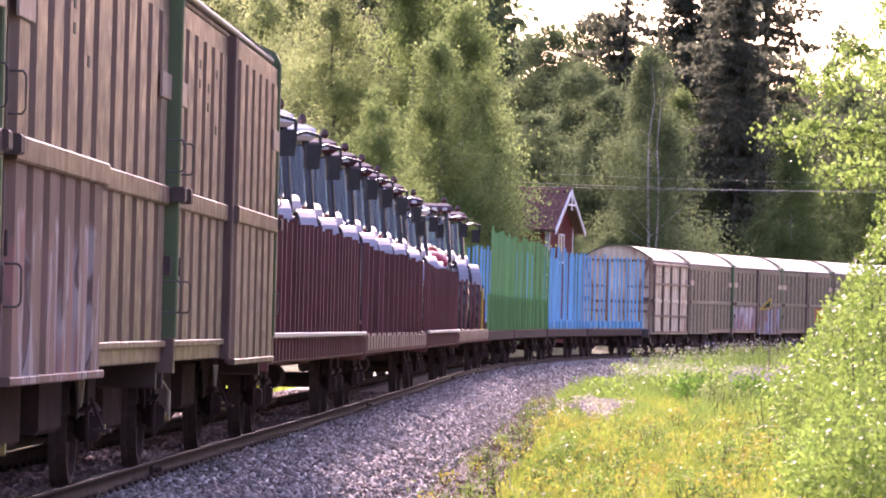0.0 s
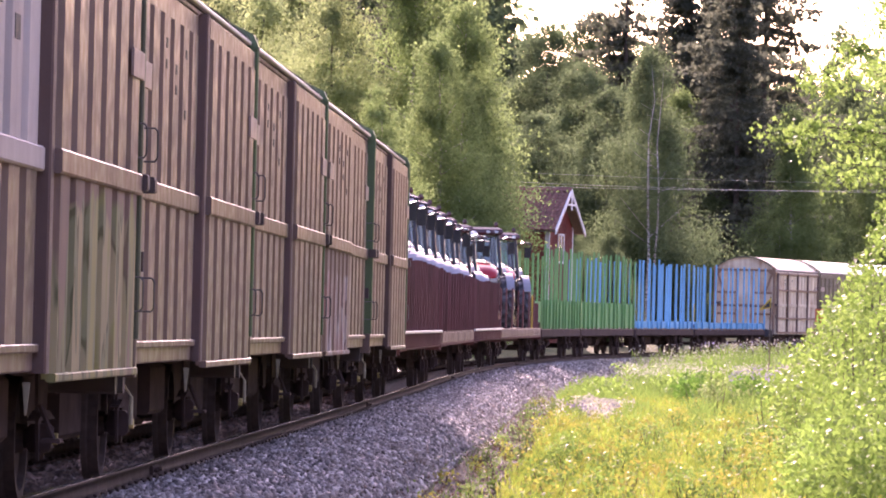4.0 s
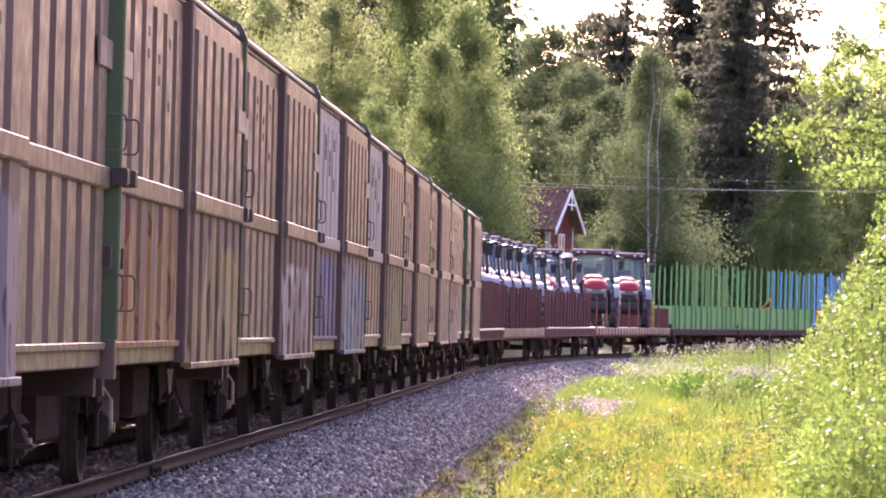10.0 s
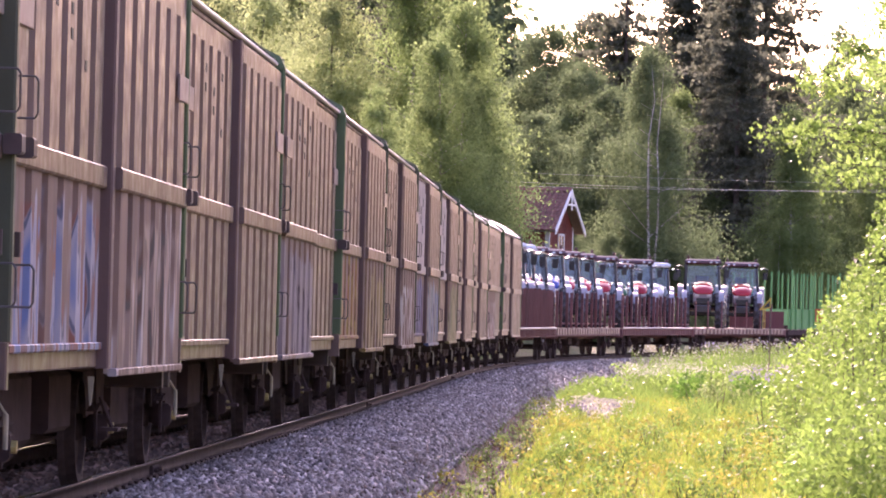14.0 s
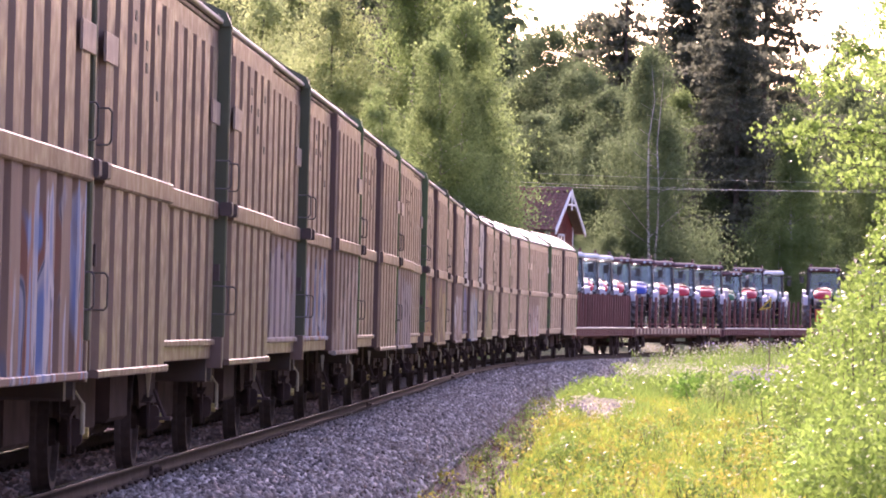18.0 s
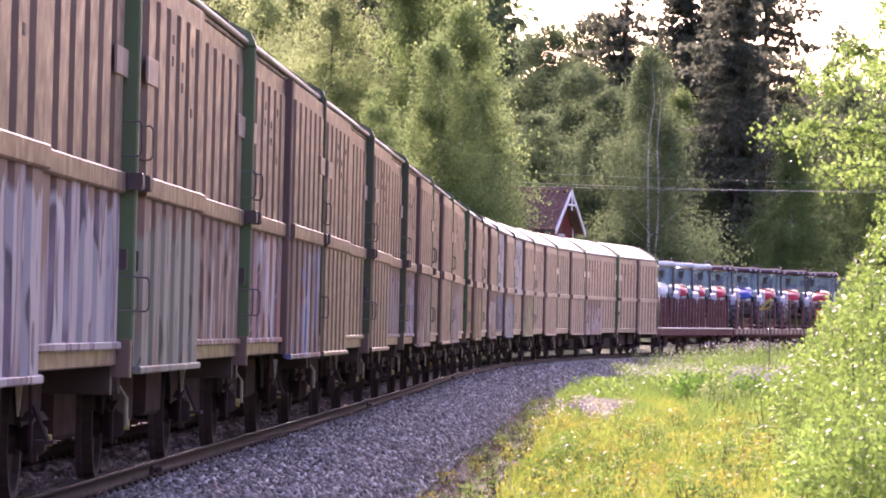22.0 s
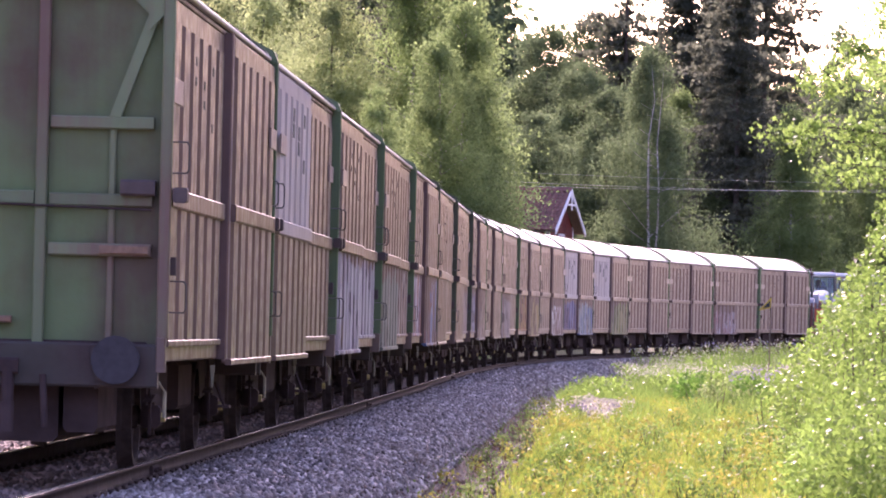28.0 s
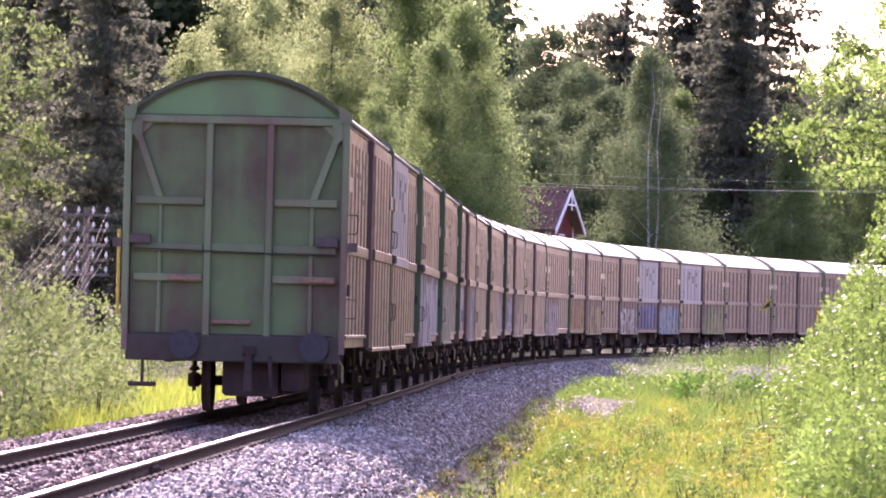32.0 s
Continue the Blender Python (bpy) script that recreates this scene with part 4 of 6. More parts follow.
def slanted(x, y, wy, dx, z0, z1, lean=0.0, taper=0.0):
    """An upright stake or board with a lean along the wagon."""
    a, b = wy / 2, wy / 2 * (1 - taper)
    return Shape().slab([(y - a, z0), (y + a, z0), (y + b + lean, z1), (y - b + lean, z1)], "x", x, x + dx)


rng = random.Random(11)
BROWN = [(-24.6, -3.1, 0.86, 2.6, 0.12, True), (-2.6, 22.8, 1.9, 2.6, 0.12, False), (23.4, 44.6, 1.25, 2.6, 0.12, True), (45.2, 69.9, 3.4, 2.5, 0.15, False)]
for a, b, gap, top, wide, railed in BROWN:
    w, sets, h, x0, x1 = flat_wagon("stake_wagon", b - a - 0.12, M_BROWN, M_DECK, "red-brown flat wagon with upright board sides and a tan deck" if gap < 2 else "red-brown flat wagon with few stakes and a tan deck", railed, not railed)
    n = int((2 * h - 0.3) / gap)
    for i in range(n):
        y = -h + 0.25 + i * gap + rng.uniform(-0.2, 0.2) * max(0, gap - 0.24)
        part("stake", slanted(x1 - 0.1, y, wide, 0.1 if gap < 2 else 0.05, 1.14, top + rng.uniform(-0.04, 0.05), rng.uniform(-0.02, 0.02)), M_BROWN, w)
        if i % 3 == 0:
            part("stake", slanted(x0 + 0.02, y, wide, 0.08, 1.14, top + rng.uniform(-0.04, 0.04)), M_BROWN, w)
    if gap < 2:
        part("lashing_rail", Shape().box(x1 - 0.12, x1 - 0.1, -h + 0.2, h - 0.2, 1.34, 1.4), M_BROWN, w)
    else:
        lad = Shape().rod((x1, h - 6.6, 1.2), (x1, h - 6.6, 2.35), 0.022, 6).rod((x1, h - 6.1, 1.2), (x1, h - 6.1, 2.35), 0.022, 6).rod((x1, h - 6.6, 2.35), (x1, h - 6.1, 2.35), 0.022, 6).rod((x1, h - 6.6, 1.6), (x1, h - 6.1, 1.6), 0.018, 6)
        part("ladder", lad, M_YELLOW, w, "yellow tube ladder")
        part("end_rack", Shape().box(x0 + 0.1, x1 - 0.1, h - 0.2, h - 0.12, 1.2, 2.1), M_BROWN, w)
    VEHICLES.append((w, (a + b) / 2, h - 2.9, sets))

TIMBER = [(70.4, 88.4, M_SGREEN, "bright green", 2.22), (88.9, 107.6, M_SGREEN, "bright green", 2.22), (108.2, 125.6, M_SBLUE, "light blue", 1.45), (126.1, 144.9, M_SBLUE, "light blue", 1.45)]
for a, b, m_, word, wall in TIMBER:
    w, sets, h, x0, x1 = flat_wagon("timber_wagon", b - a - 0.12, M_UNDER, M_DECK, word + " timber wagon with tall upright stakes, empty")
    for x, side in ((x1 - 0.09, 1), (x0 + 0.02, -1)):
        part("side_board", Shape().box(x, x + 0.06, -h + 0.12, h - 0.12, 1.2, wall, 0.012), m_, w)
        part("board_cap", Shape().box(x - 0.01, x + 0.07, -h + 0.12, h - 0.12, wall, wall + 0.03), m_, w)
        n = 13
        for i in range(n):
            y = -h + 0.45 + (2 * h - 0.9) * i / (n - 1) + rng.uniform(-0.3, 0.3)
            part("stake", slanted(x + 0.072 if side > 0 else x - 0.082, y, 0.17, 0.07, 1.16, 4.22 + rng.uniform(-0.12, 0.1), rng.uniform(-0.12, 0.16), 0.3), m_, w)
        tk = Shape().box(x, x + 0.08, -0.07, 0.07, 1.13, 1.19).mesh("lashing_eye", M_UNDER)
        for i in range(22):
            part("lashing_eye", tk, None, w, at=pose(0, -h + 0.3 + (2 * h - 0.6) * i / 21, 0))
    for i in range(4):
        y = -h + 1.2 + (2 * h - 2.4) * i / 3
        part("bolster", Shape().box(x0 + 0.1, x1 - 0.1, y - 0.1, y + 0.1, 1.2, 1.36, 0.02), M_UNDER, w)
    part("warning_arm", Shape().box(x1 - 0.02, x1 + 0.03, h - 0.14, h - 0.06, 1.5, 2.35), M_YELLOW, w, "yellow painted end strip")
    VEHICLES.append((w, (a + b) / 2, h - 2.9, sets))


# ---- tractors on the deck ----
def wheel(parent, x, y, r, wd, rim_mat):
    pr = [(-wd * 0.46, r * 0.56), (-wd / 2, r * 0.86), (-wd * 0.4, r * 0.95), (-wd * 0.04, r * 0.97), (wd * 0.04, r * 0.97), (wd * 0.4, r * 0.95), (wd / 2, r * 0.86), (wd * 0.46, r * 0.56)]
    seg, m_ = 56, len(pr)
    vs = []
    for i in range(seg):
        for q, (xx, rr) in enumerate(pr):
            up = (i // 2 + (1 if q > 3 else 0)) % 2 and 2 <= q <= 5
            aa = 2 * math.pi * (i - abs(xx) / wd * 2.4) / seg
            rr = rr + (0.05 if up else 0.0)
            vs.append((xx, rr * math.cos(aa), rr * math.sin(aa)))
    fs = [(i * m_ + q, i * m_ + q + 1, (i + 1) % seg * m_ + q + 1, (i + 1) % seg * m_ + q) for i in range(seg) for q in range(m_ - 1)]
    wh = Shape().add(vs, fs)
    o = part("wheel", wh, M_TYRE, parent, "lugged black tyre", at=pose(x, y, r))
    sg = 1 if x > 0 else -1
    rim = Shape().lathe([(sg * wd * 0.42, 0.06), (sg * wd * 0.36, r * 0.3), (sg * wd * 0.45, r * 0.57), (-sg * wd * 0.4, r * 0.57), (-sg * wd * 0.2, 0.06)], 20)
    part("rim", rim, rim_mat, o)
    return o


def tractor(name, body, word, rim_mat=M_TWHITE, top=None):
    """A farm tractor with a glazed cab; +y is its nose, z = 0 under the tyres."""
    t = tagged(new(name), word, "tractor", "new tractors carried by the train")
    R, r = 0.86, 0.74
    for sg in (-1, 1):
        wheel(t, sg * 0.81, -0.95, R, 0.46, rim_mat)
        wheel(t, sg * 0.72, 1.4, r, 0.4, rim_mat)
    ch = Shape().box(-0.3, 0.3, -1.2, 1.9, 0.62, 1.02, 0.05).box(-0.62, 0.62, 1.3, 1.6, 0.5, 0.68, 0.04).rod((-0.9, -0.95, 0.84), (0.9, -0.95, 0.84), 0.14, 10)
    part("chassis", ch, M_DARK, t)
    # the hood slopes to a rounded nose; its lower half is grey
    sec = [(0.25, 0.44, 1.96, 1.66), (0.9, 0.45, 1.93, 1.62), (1.6, 0.44, 1.84, 1.56), (2.05, 0.41, 1.74, 1.48), (2.28, 0.34, 1.62, 1.42), (2.36, 0.24, 1.52, 1.4)]
    vs = []
    for y, w2, z, zb in sec:
        vs += [(-w2, y, zb), (-w2 * 1.02, y, (z + zb) / 2), (-w2 * 0.86, y, z - 0.07), (-w2 * 0.45, y, z), (w2 * 0.45, y, z), (w2 * 0.86, y, z - 0.07), (w2 * 1.02, y, (z + zb) / 2), (w2, y, zb)]
    k = len(sec)
    fs = [(i * 8 + j, i * 8 + (j + 1) % 8, i * 8 + 8 + (j + 1) % 8, i * 8 + 8 + j) for i in range(k - 1) for j in range(8)] + [tuple(range(7, -1, -1)), tuple(range(8 * k - 8, 8 * k))]
    hd = part("hood", Shape().add(vs, fs), body, t, "glossy coloured engine hood", True)
    for sg in (-1, 1):
        for j in range(3):
            yv = 0.75 + 0.42 * j
            part("hood_vent", Shape().slab([(yv, 1.66), (yv + 0.3, 1.63), (yv + 0.3, 1.71), (yv, 1.74)], "x", sg * 0.45 - 0.01, sg * 0.45 + 0.01), M_DARK, hd, "black vent slot")
    part("engine_side", Shape().slab([(0.3, 0.95), (2.0, 0.95), (2.26, 1.1), (2.3, 1.41), (1.6, 1.58), (0.3, 1.68)], "x", -0.38, 0.38), M_GREY, t, "grey engine side panel")
    part("nose_grille", Shape().box(-0.27, 0.27, 2.24, 2.3, 1.0, 1.24, 0.03), M_DARK, t, "black nose grille")
    fw = Shape().box(-0.34, 0.34, 2.3, 2.62, 0.62, 0.95, 0.05).box(-0.2, 0.2, 2.0, 2.32, 0.66, 0.88, 0.03)
    part("front_weight", fw, M_DARK, t, "black front ballast weight")
    for sg in (-1, 1):
        part("headlamp", Shape().box(sg * 0.25 - 0.09, sg * 0.25 + 0.09, 2.27, 2.33, 1.3, 1.4, 0.02), M_LAMP, t)
        fd = Shape()
        n = 16
        outer = [(-0.95 + (R + 0.1) * math.cos(math.radians(200 - 180 * i / n)), 0.86 + (R + 0.1) * math.sin(math.radians(200 - 180 * i / n))) for i in range(n + 1)]
        inner = [(-0.95 + (R + 0.05) * math.cos(math.radians(200 - 180 * i / n)), 0.86 + (R + 0.05) * math.sin(math.radians(200 - 180 * i / n))) for i in range(n + 1)]
        lo, hi = sorted((sg * 0.56, sg * 1.02))
        fd.slab(outer + inner[::-1], "x", lo, hi)
        f = part("fender", fd, M_GREY2, t)
        part("tail_lamp", Shape().box(sg * 0.98 - 0.1, sg * 0.98 + 0.1, -1.86, -1.8, 1.32, 1.42, 0.02), M_RED, f, "red tail lamp")
        mf = Shape()
        n2 = 12
        o2 = [(1.45 + (r + 0.1) * math.cos(math.radians(165 - 140 * i / n2)), r + (r + 0.1) * math.sin(math.radians(165 - 140 * i / n2))) for i in range(n2 + 1)]
        i2 = [(1.45 + (r + 0.065) * math.cos(math.radians(165 - 140 * i / n2)), r + (r + 0.065) * math.sin(math.radians(165 - 140 * i / n2))) for i in range(n2 + 1)]
        lo, hi = sorted((sg * 0.66, sg * 0.88))
        part("front_mudguard", Shape().slab(o2 + i2[::-1], "x", lo, hi), M_GREY2, t)
        ar = Shape().rod((sg * 0.68, 0.32, 2.52), (sg * 0.92, 0.42, 2.6), 0.022, 6).rod((sg * 0.92, 0.42, 2.6), (sg * 1.12, 0.42, 2.55), 0.022, 6).rod((sg * 1.12, 0.42, 2.55), (sg * 1.12, 0.42, 2.3), 0.022, 6)
        arm = part("mirror_arm", ar, M_DARK, t, "bent black mirror arm")
        part("mirror", Shape().box(sg * 1.02 - 0.1, sg * 1.02 + 0.1, 0.4, 0.47, 2.12, 2.44, 0.025), M_DARK, arm)
        part("cab_step", Shape().box(sg * 0.8 - 0.16, sg * 0.8 + 0.16, 0.22, 0.5, 0.62, 0.66).box(sg * 0.8 - 0.16, sg * 0.8 + 0.16, 0.24, 0.5, 0.92, 0.96), M_DARK, t)
    cab = Shape()
    for sg in (-1, 1):
        for (ya, za, yb, zb) in ((-1.25, 1.5, -1.15, 2.68), (-0.45, 1.2, -0.5, 2.68), (0.55, 1.1, 0.22, 2.7)):
            cab.rod((sg * 0.76, ya, za), (sg * 0.66, yb, zb), 0.052, 8)
        cab.rod((sg * 0.66, -1.15, 2.66), (sg * 0.66, 0.2, 2.66), 0.06, 8)
    cab.box(-0.74, 0.74, -1.25, 0.5, 1.02, 1.22)
    cab.box(-0.66, 0.66, -1.27, -1.2, 1.2, 1.52, 0.02)
    cab.box(-0.72, 0.72, 0.46, 0.56, 1.1, 1.4, 0.03)
    part("cab_frame", cab, M_DARK, t, "black cab posts")
    part("dashboard", Shape().slab([(-0.05, 1.2), (0.46, 1.2), (0.46, 1.62), (0.1, 1.78), (-0.05, 1.7)], "x", -0.3, 0.3), M_DARK, t)
    rf = Shape()
    vs, fs = [], []
    for z, k in ((2.66, 0.95), (2.72, 1.03), (2.82, 1.0), (2.88, 0.86)):
        for x, y in ((-0.76, -1.32), (0.76, -1.32), (0.76, 0.42), (-0.76, 0.42)):
            vs.append((x * k, (y + 0.47) * k - 0.47, z))
    for i in range(3):
        fs += [(i * 4 + j, i * 4 + (j + 1) % 4, i * 4 + 4 + (j + 1) % 4, i * 4 + 4 + j) for j in range(4)]
    fs += [(3, 2, 1, 0), (12, 13, 14, 15)]
    roof = part("cab_roof", rf.add(vs, fs), top or M_ROOFT, t, "pale cab roof" if top else "dark glossy cab roof")
    for sg in (-1, 1):
        for y in (-1.36, 0.46):
            for xx in (0.34, 0.58):
                part("work_lamp", Shape().box(sg * xx - 0.05, sg * xx + 0.05, y - 0.03, y + 0.04, 2.71, 2.78, 0.015), M_LAMP, roof)
    for sg in (-1, 1):
        part("beacon", Shape().rod((sg * 0.62, 0.1, 2.8), (sg * 0.62, 0.1, 2.9), 0.02, 8).rod((sg * 0.62, 0.1, 2.9), (sg * 0.62, 0.1, 2.95), 0.05, 10, 0.07).rod((sg * 0.62, 0.1, 2.95), (sg * 0.62, 0.1, 3.03), 0.07, 10, 0.04), M_BEACON, roof, "dark amber beacon")
    part("rear_window", Shape().add([(-0.7, -1.23, 1.54), (0.7, -1.23, 1.54), (0.62, -1.16, 2.62), (-0.62, -1.16, 2.62)], [(0, 1, 2, 3)]), M_GLASS, t, "clear tinted glass")
    part("windscreen", Shape().add([(-0.7, 0.5, 1.36), (0.7, 0.5, 1.36), (0.63, 0.22, 2.66), (-0.63, 0.22, 2.66)], [(0, 1, 2, 3)]), M_GLASS, t, "clear tinted glass")
    for sg in (-1, 1):
        part("side_window", Shape().add([(sg * 0.745, -1.2, 1.5), (sg * 0.755, 0.45, 1.25), (sg * 0.655, 0.2, 2.6), (sg * 0.655, -1.13, 2.6)], [(0, 1, 2, 3)]), M_GLASS, t, "clear tinted glass")
    st = Shape().box(-0.27, 0.27, -0.85, -0.35, 1.45, 1.6, 0.06).box(-0.27, 0.27, -0.95, -0.82, 1.58, 2.2, 0.05)
    part("driver_seat", st, M_DARK, t)
    part("steering_column", Shape().rod((0, 0.12, 1.3), (0, -0.12, 1.75), 0.04, 8).rod((0, -0.1, 1.73), (0, -0.12, 1.77), 0.2, 14), M_DARK, t)
    part("exhaust", Shape().rod((0.74, 0.66, 1.3), (0.74, 0.66, 2.8), 0.04, 10).rod((0.74, 0.66, 1.5), (0.74, 0.66, 2.1), 0.065, 10), M_DARK, t)
    return t


TRACTORS = []
M_GREY = plain("grey_engine_panel", (0.22, 0.21, 0.24), 0.3, 0.1, 0.1)
T_RED = tractor("tractor", M_RED, "new red farm tractor with a dark glazed cab")
T_BLUE = tractor("tractor", M_BLUE, "new blue farm tractor with a dark glazed cab")
T_GREEN = tractor("tractor", M_TGREEN, "new dark green farm tractor with a glazed cab", M_RED)
T_WHITE = tractor("tractor", M_TWHITE, "new white farm tractor with a pale cab roof", M_TWHITE, M_TWHITE)
T_PALE = tractor("tractor", M_RED, "new red farm tractor with a pale cab roof", M_TWHITE, M_TWHITE)
first = {}
for nose, src, k, wagon in ((-23.7, T_RED, 1.09, 0), (-18.4, T_WHITE, 1.09, 0), (-13.0, T_PALE, 1.09, 0), (-7.8, T_PALE, 1.09, 0), (-2.0, T_RED, 1.09, 1), (4.2, T_BLUE, 1.09, 1), (10.0, T_RED, 1.09, 1), (16.4, T_RED, 1.09, 1),
                            (23.9, T_RED, 1.09, 2), (29.2, T_GREEN, 1.0, 2), (34.4, T_RED, 1.09, 2), (39.8, T_WHITE, 1.06, 2), (52.5, T_RED, 1.18, 3), (62.8, T_RED, 1.18, 3)):
    if src in first:
        t = copy_thing(src, Matrix.Scale(k, 4))
    else:
        t = first[src] = src
    t.scale = (k, k, k)
    a, b = BROWN[wagon][:2]
    TRACTORS.append((t, (a + b) / 2, (b - a - 0.12) / 2 - 2.9, nose + 2.15 * k - (a + b) / 2))


# ---- trees ----
def trunk_shape(h, r, seed, limbs=10, lean=0.3):
    rg = random.Random(seed)
    sh = Shape()
    pts = [(0, 0, -0.6)]
    for i in range(1, 8):
        pts.append((rg.uniform(-1, 1) * lean * i / 7, rg.uniform(-1, 1) * lean * i / 7, h * i / 7))
    for i in range(7):
        k0, k1 = 1 - i / 7.3, 1 - (i + 1) / 7.3
        sh.rod(pts[i], pts[i + 1], r * k0, 8, r * k1)
    for i in range(limbs):
        f = rg.uniform(0.3, 0.92)
        j = min(6, int(f * 7))
        p = Vector(pts[j]).lerp(Vector(pts[j + 1]), f * 7 - j)
        a = rg.uniform(0, 6.28)
        ln = h * 0.2 * (1.15 - f)
        e = p + Vector((math.cos(a) * ln, math.sin(a) * ln, ln * rg.uniform(0.3, 0.8)))
        sh.rod(p, e, r * 0.32 * (1.1 - f), 5, r * 0.08)
    return sh


def bark_birch():
    m, nt, b = mat("white_birch_bark")
    c = ramp(nt, noise_tex(nt, 3, 4, (1, 1, 6)), [(0.45, (0.46, 0.43, 0.40)), (0.6, (0.10, 0.085, 0.075))])
    nt.links.new(c, b.inputs["Base Color"])
    b.inputs["Roughness"].default_value = 0.8
    return m


M_BIRCH = bark_birch()


def leafy(seed, h, width, low, limbs, sprays, per, droop, point=0.8):
    """Leaf places of a broad-leaved crown: sprays hung along many limbs, with gaps between; point shapes the top."""
    rg = np.random.default_rng(seed)

    def reach(f):
        return 0.6 + 1.6 * f if f < 0.25 else (1 - (f - 0.25) / 0.75) ** point
    out = []
    i = 0
    while i < limbs:
        f = rg.random()
        if rg.random() > reach(f):
            continue
        i += 1
        a = rg.random() * 6.283
        swell = 0.85 + 0.25 * math.sin(2 * a + 5 * f + seed) + 0.2 * math.sin(11 * f + 1.7 * seed + a)
        rad = max(0.35, width * reach(f) * swell * (1 + rg.normal(0, 0.14)))
        zt = h * (low + (1 - low) * f)
        root = np.array([0, 0, zt - 0.3 * rad])
        tip = np.array([math.cos(a) * rad, math.sin(a) * rad, zt - 0.1 * rad + rg.normal(0, 0.3)])
        big = 0.22 + 0.06 * rad
        for k in range(sprays):
            q = 0.25 + 0.8 * rg.random() ** 0.6
            o = root + (tip - root) * q + rg.normal(0, 1, 3) * (1, 1, 0.7) * big
            n = int(per * (0.3 + 1.4 * rg.random()))
            r = big * (0.6 + rg.random())
            p = rg.normal(0, 1, (n, 3)) * (r, r, 0.6 * r)
            p[:, 2] -= rg.random(n) ** 1.3 * droop * (0.4 + rg.random())
            out.append(o + p)
    return np.concatenate(out)


def spruce_leaves(seed, h, width, per=60, open_top=0.0):
    """Needle places on drooping boughs in whorls; open_top leaves boughs out towards the top."""
    rg = np.random.default_rng(seed)
    out = []
    z = h * 0.08
    while z < h * 0.985:
        f = z / h
        rad = width * (1 - f) ** 0.85 * (0.7 + 0.6 * rg.random())
        if open_top:
            rad = max(rad, width * 0.45 * (1 - f ** 6) * (0.5 + rg.random()))
        for _ in range(int(5 + 4 * (1 - f))):
            if rg.random() < open_top * min(1.0, 1.6 * f):
                continue
            a = rg.random() * 6.283
            ln = rad * (0.45 + 0.75 * rg.random())
            t = rg.random(per) ** 0.6
            x, y = np.cos(a) * ln * t, np.sin(a) * ln * t
            side = rg.normal(0, 0.17 * ln + 0.06, per) * (0.3 + t)
            zz = z - 0.42 * ln * t + 0.25 * ln * t * t - np.abs(rg.normal(0, 0.2, per)) * (0.4 + t)
            out.append(np.stack([x - np.sin(a) * side, y + np.cos(a) * side, zz], -1))
        z += 0.3 + 0.35 * rg.random()
    return np.concatenate(out)


def tree(name, word, trunk, bark, centres, sizes, leaves, droop, seed):
    t = tagged(new(name), word, "tree", "trees of the wood")
    part("trunk", trunk, bark, t)
    part("crown", cards("crown", centres, sizes, leaves, droop, 1.5, seed), None, t)
    return t


def sizes_of(n, s, seed):
    return s * (0.6 + 0.8 * np.random.default_rng(seed).random(n))


MODELS = {}
for i in range(3):
    c = leafy(20 + i, 18, 4.2, 0.04, 185, 6, 66, 1.1, 0.7)
    MODELS["birch", i] = tree("birch_tree", "tall birch with hanging light green leaves", trunk_shape(17, 0.19, i, 14), M_BIRCH, c, sizes_of(len(c), 0.093, i), L_BIRCH, 0.8, i)
for i in range(2):
    c = leafy(40 + i, 16, 4.6, 0.03, 195, 6, 62, 0.5, 0.5)
    MODELS["alder", i] = tree("alder_tree", "dense dark green broad-leaved tree", trunk_shape(14, 0.22, 7 + i, 14), M_BARK, c, sizes_of(len(c), 0.1, 9 + i), L_ALDER, 0.2, 9 + i)
for i in range(2):
    c = leafy(140 + i, 16, 4.1, 0.03, 60, 4, 18, 0.4, 0.5)
    MODELS["far_alder", i] = tree("alder_tree", "green broad-leaved tree, back of the wood and added unseen screen", trunk_shape(14, 0.22, 107 + i, 6), M_BARK, c, sizes_of(len(c), 0.29, 109 + i), L_ALDER, 0.2, 109 + i)
    c = spruce_leaves(160 + i, 22, 4.6, 12)
    MODELS["far_spruce", i] = tree("spruce_tree", "dark spruce, back of the wood and added unseen screen", trunk_shape(21.5, 0.24, 120 + i, 0, 0.1), M_BARK, c, sizes_of(len(c), 0.42, 130 + i), L_SPRUCE, 0.5, 130 + i)
for i in range(3):
    c = spruce_leaves(60 + i, 22, 4.4 + 0.5 * i, 84)
    MODELS["spruce", i] = tree("spruce_tree", "tall dark spruce with drooping boughs", trunk_shape(21.5, 0.24, 20 + i, 0, 0.1), M_BARK, c, sizes_of(len(c), 0.17, 30 + i), L_SPRUCE, 0.5, 30 + i)
for i in range(2):
    c = spruce_leaves(80 + i, 24, 4.4 + 0.6 * i, 80, 0.5)
    MODELS["ragged", i] = tree("spruce_tree", "tall ragged spruce with gaps between its upper boughs", trunk_shape(23.5, 0.25, 25 + i, 0, 0.1), M_BARK, c, sizes_of(len(c), 0.2, 50 + i), L_SPRUCE, 0.5, 50 + i)
# this birch wears the darker alder colour to paint its shaded crown
c = leafy(77, 18, 4.4, 0.14, 185, 6, 66, 1.3, 0.75)
MODELS["bare", 0] = tree("birch_tree", "birch with bare white twin trunks", trunk_shape(17, 0.13, 41, 10, 0.25), M_BIRCH, c, sizes_of(len(c), 0.088, 5), L_ALDER, 0.8, 5)
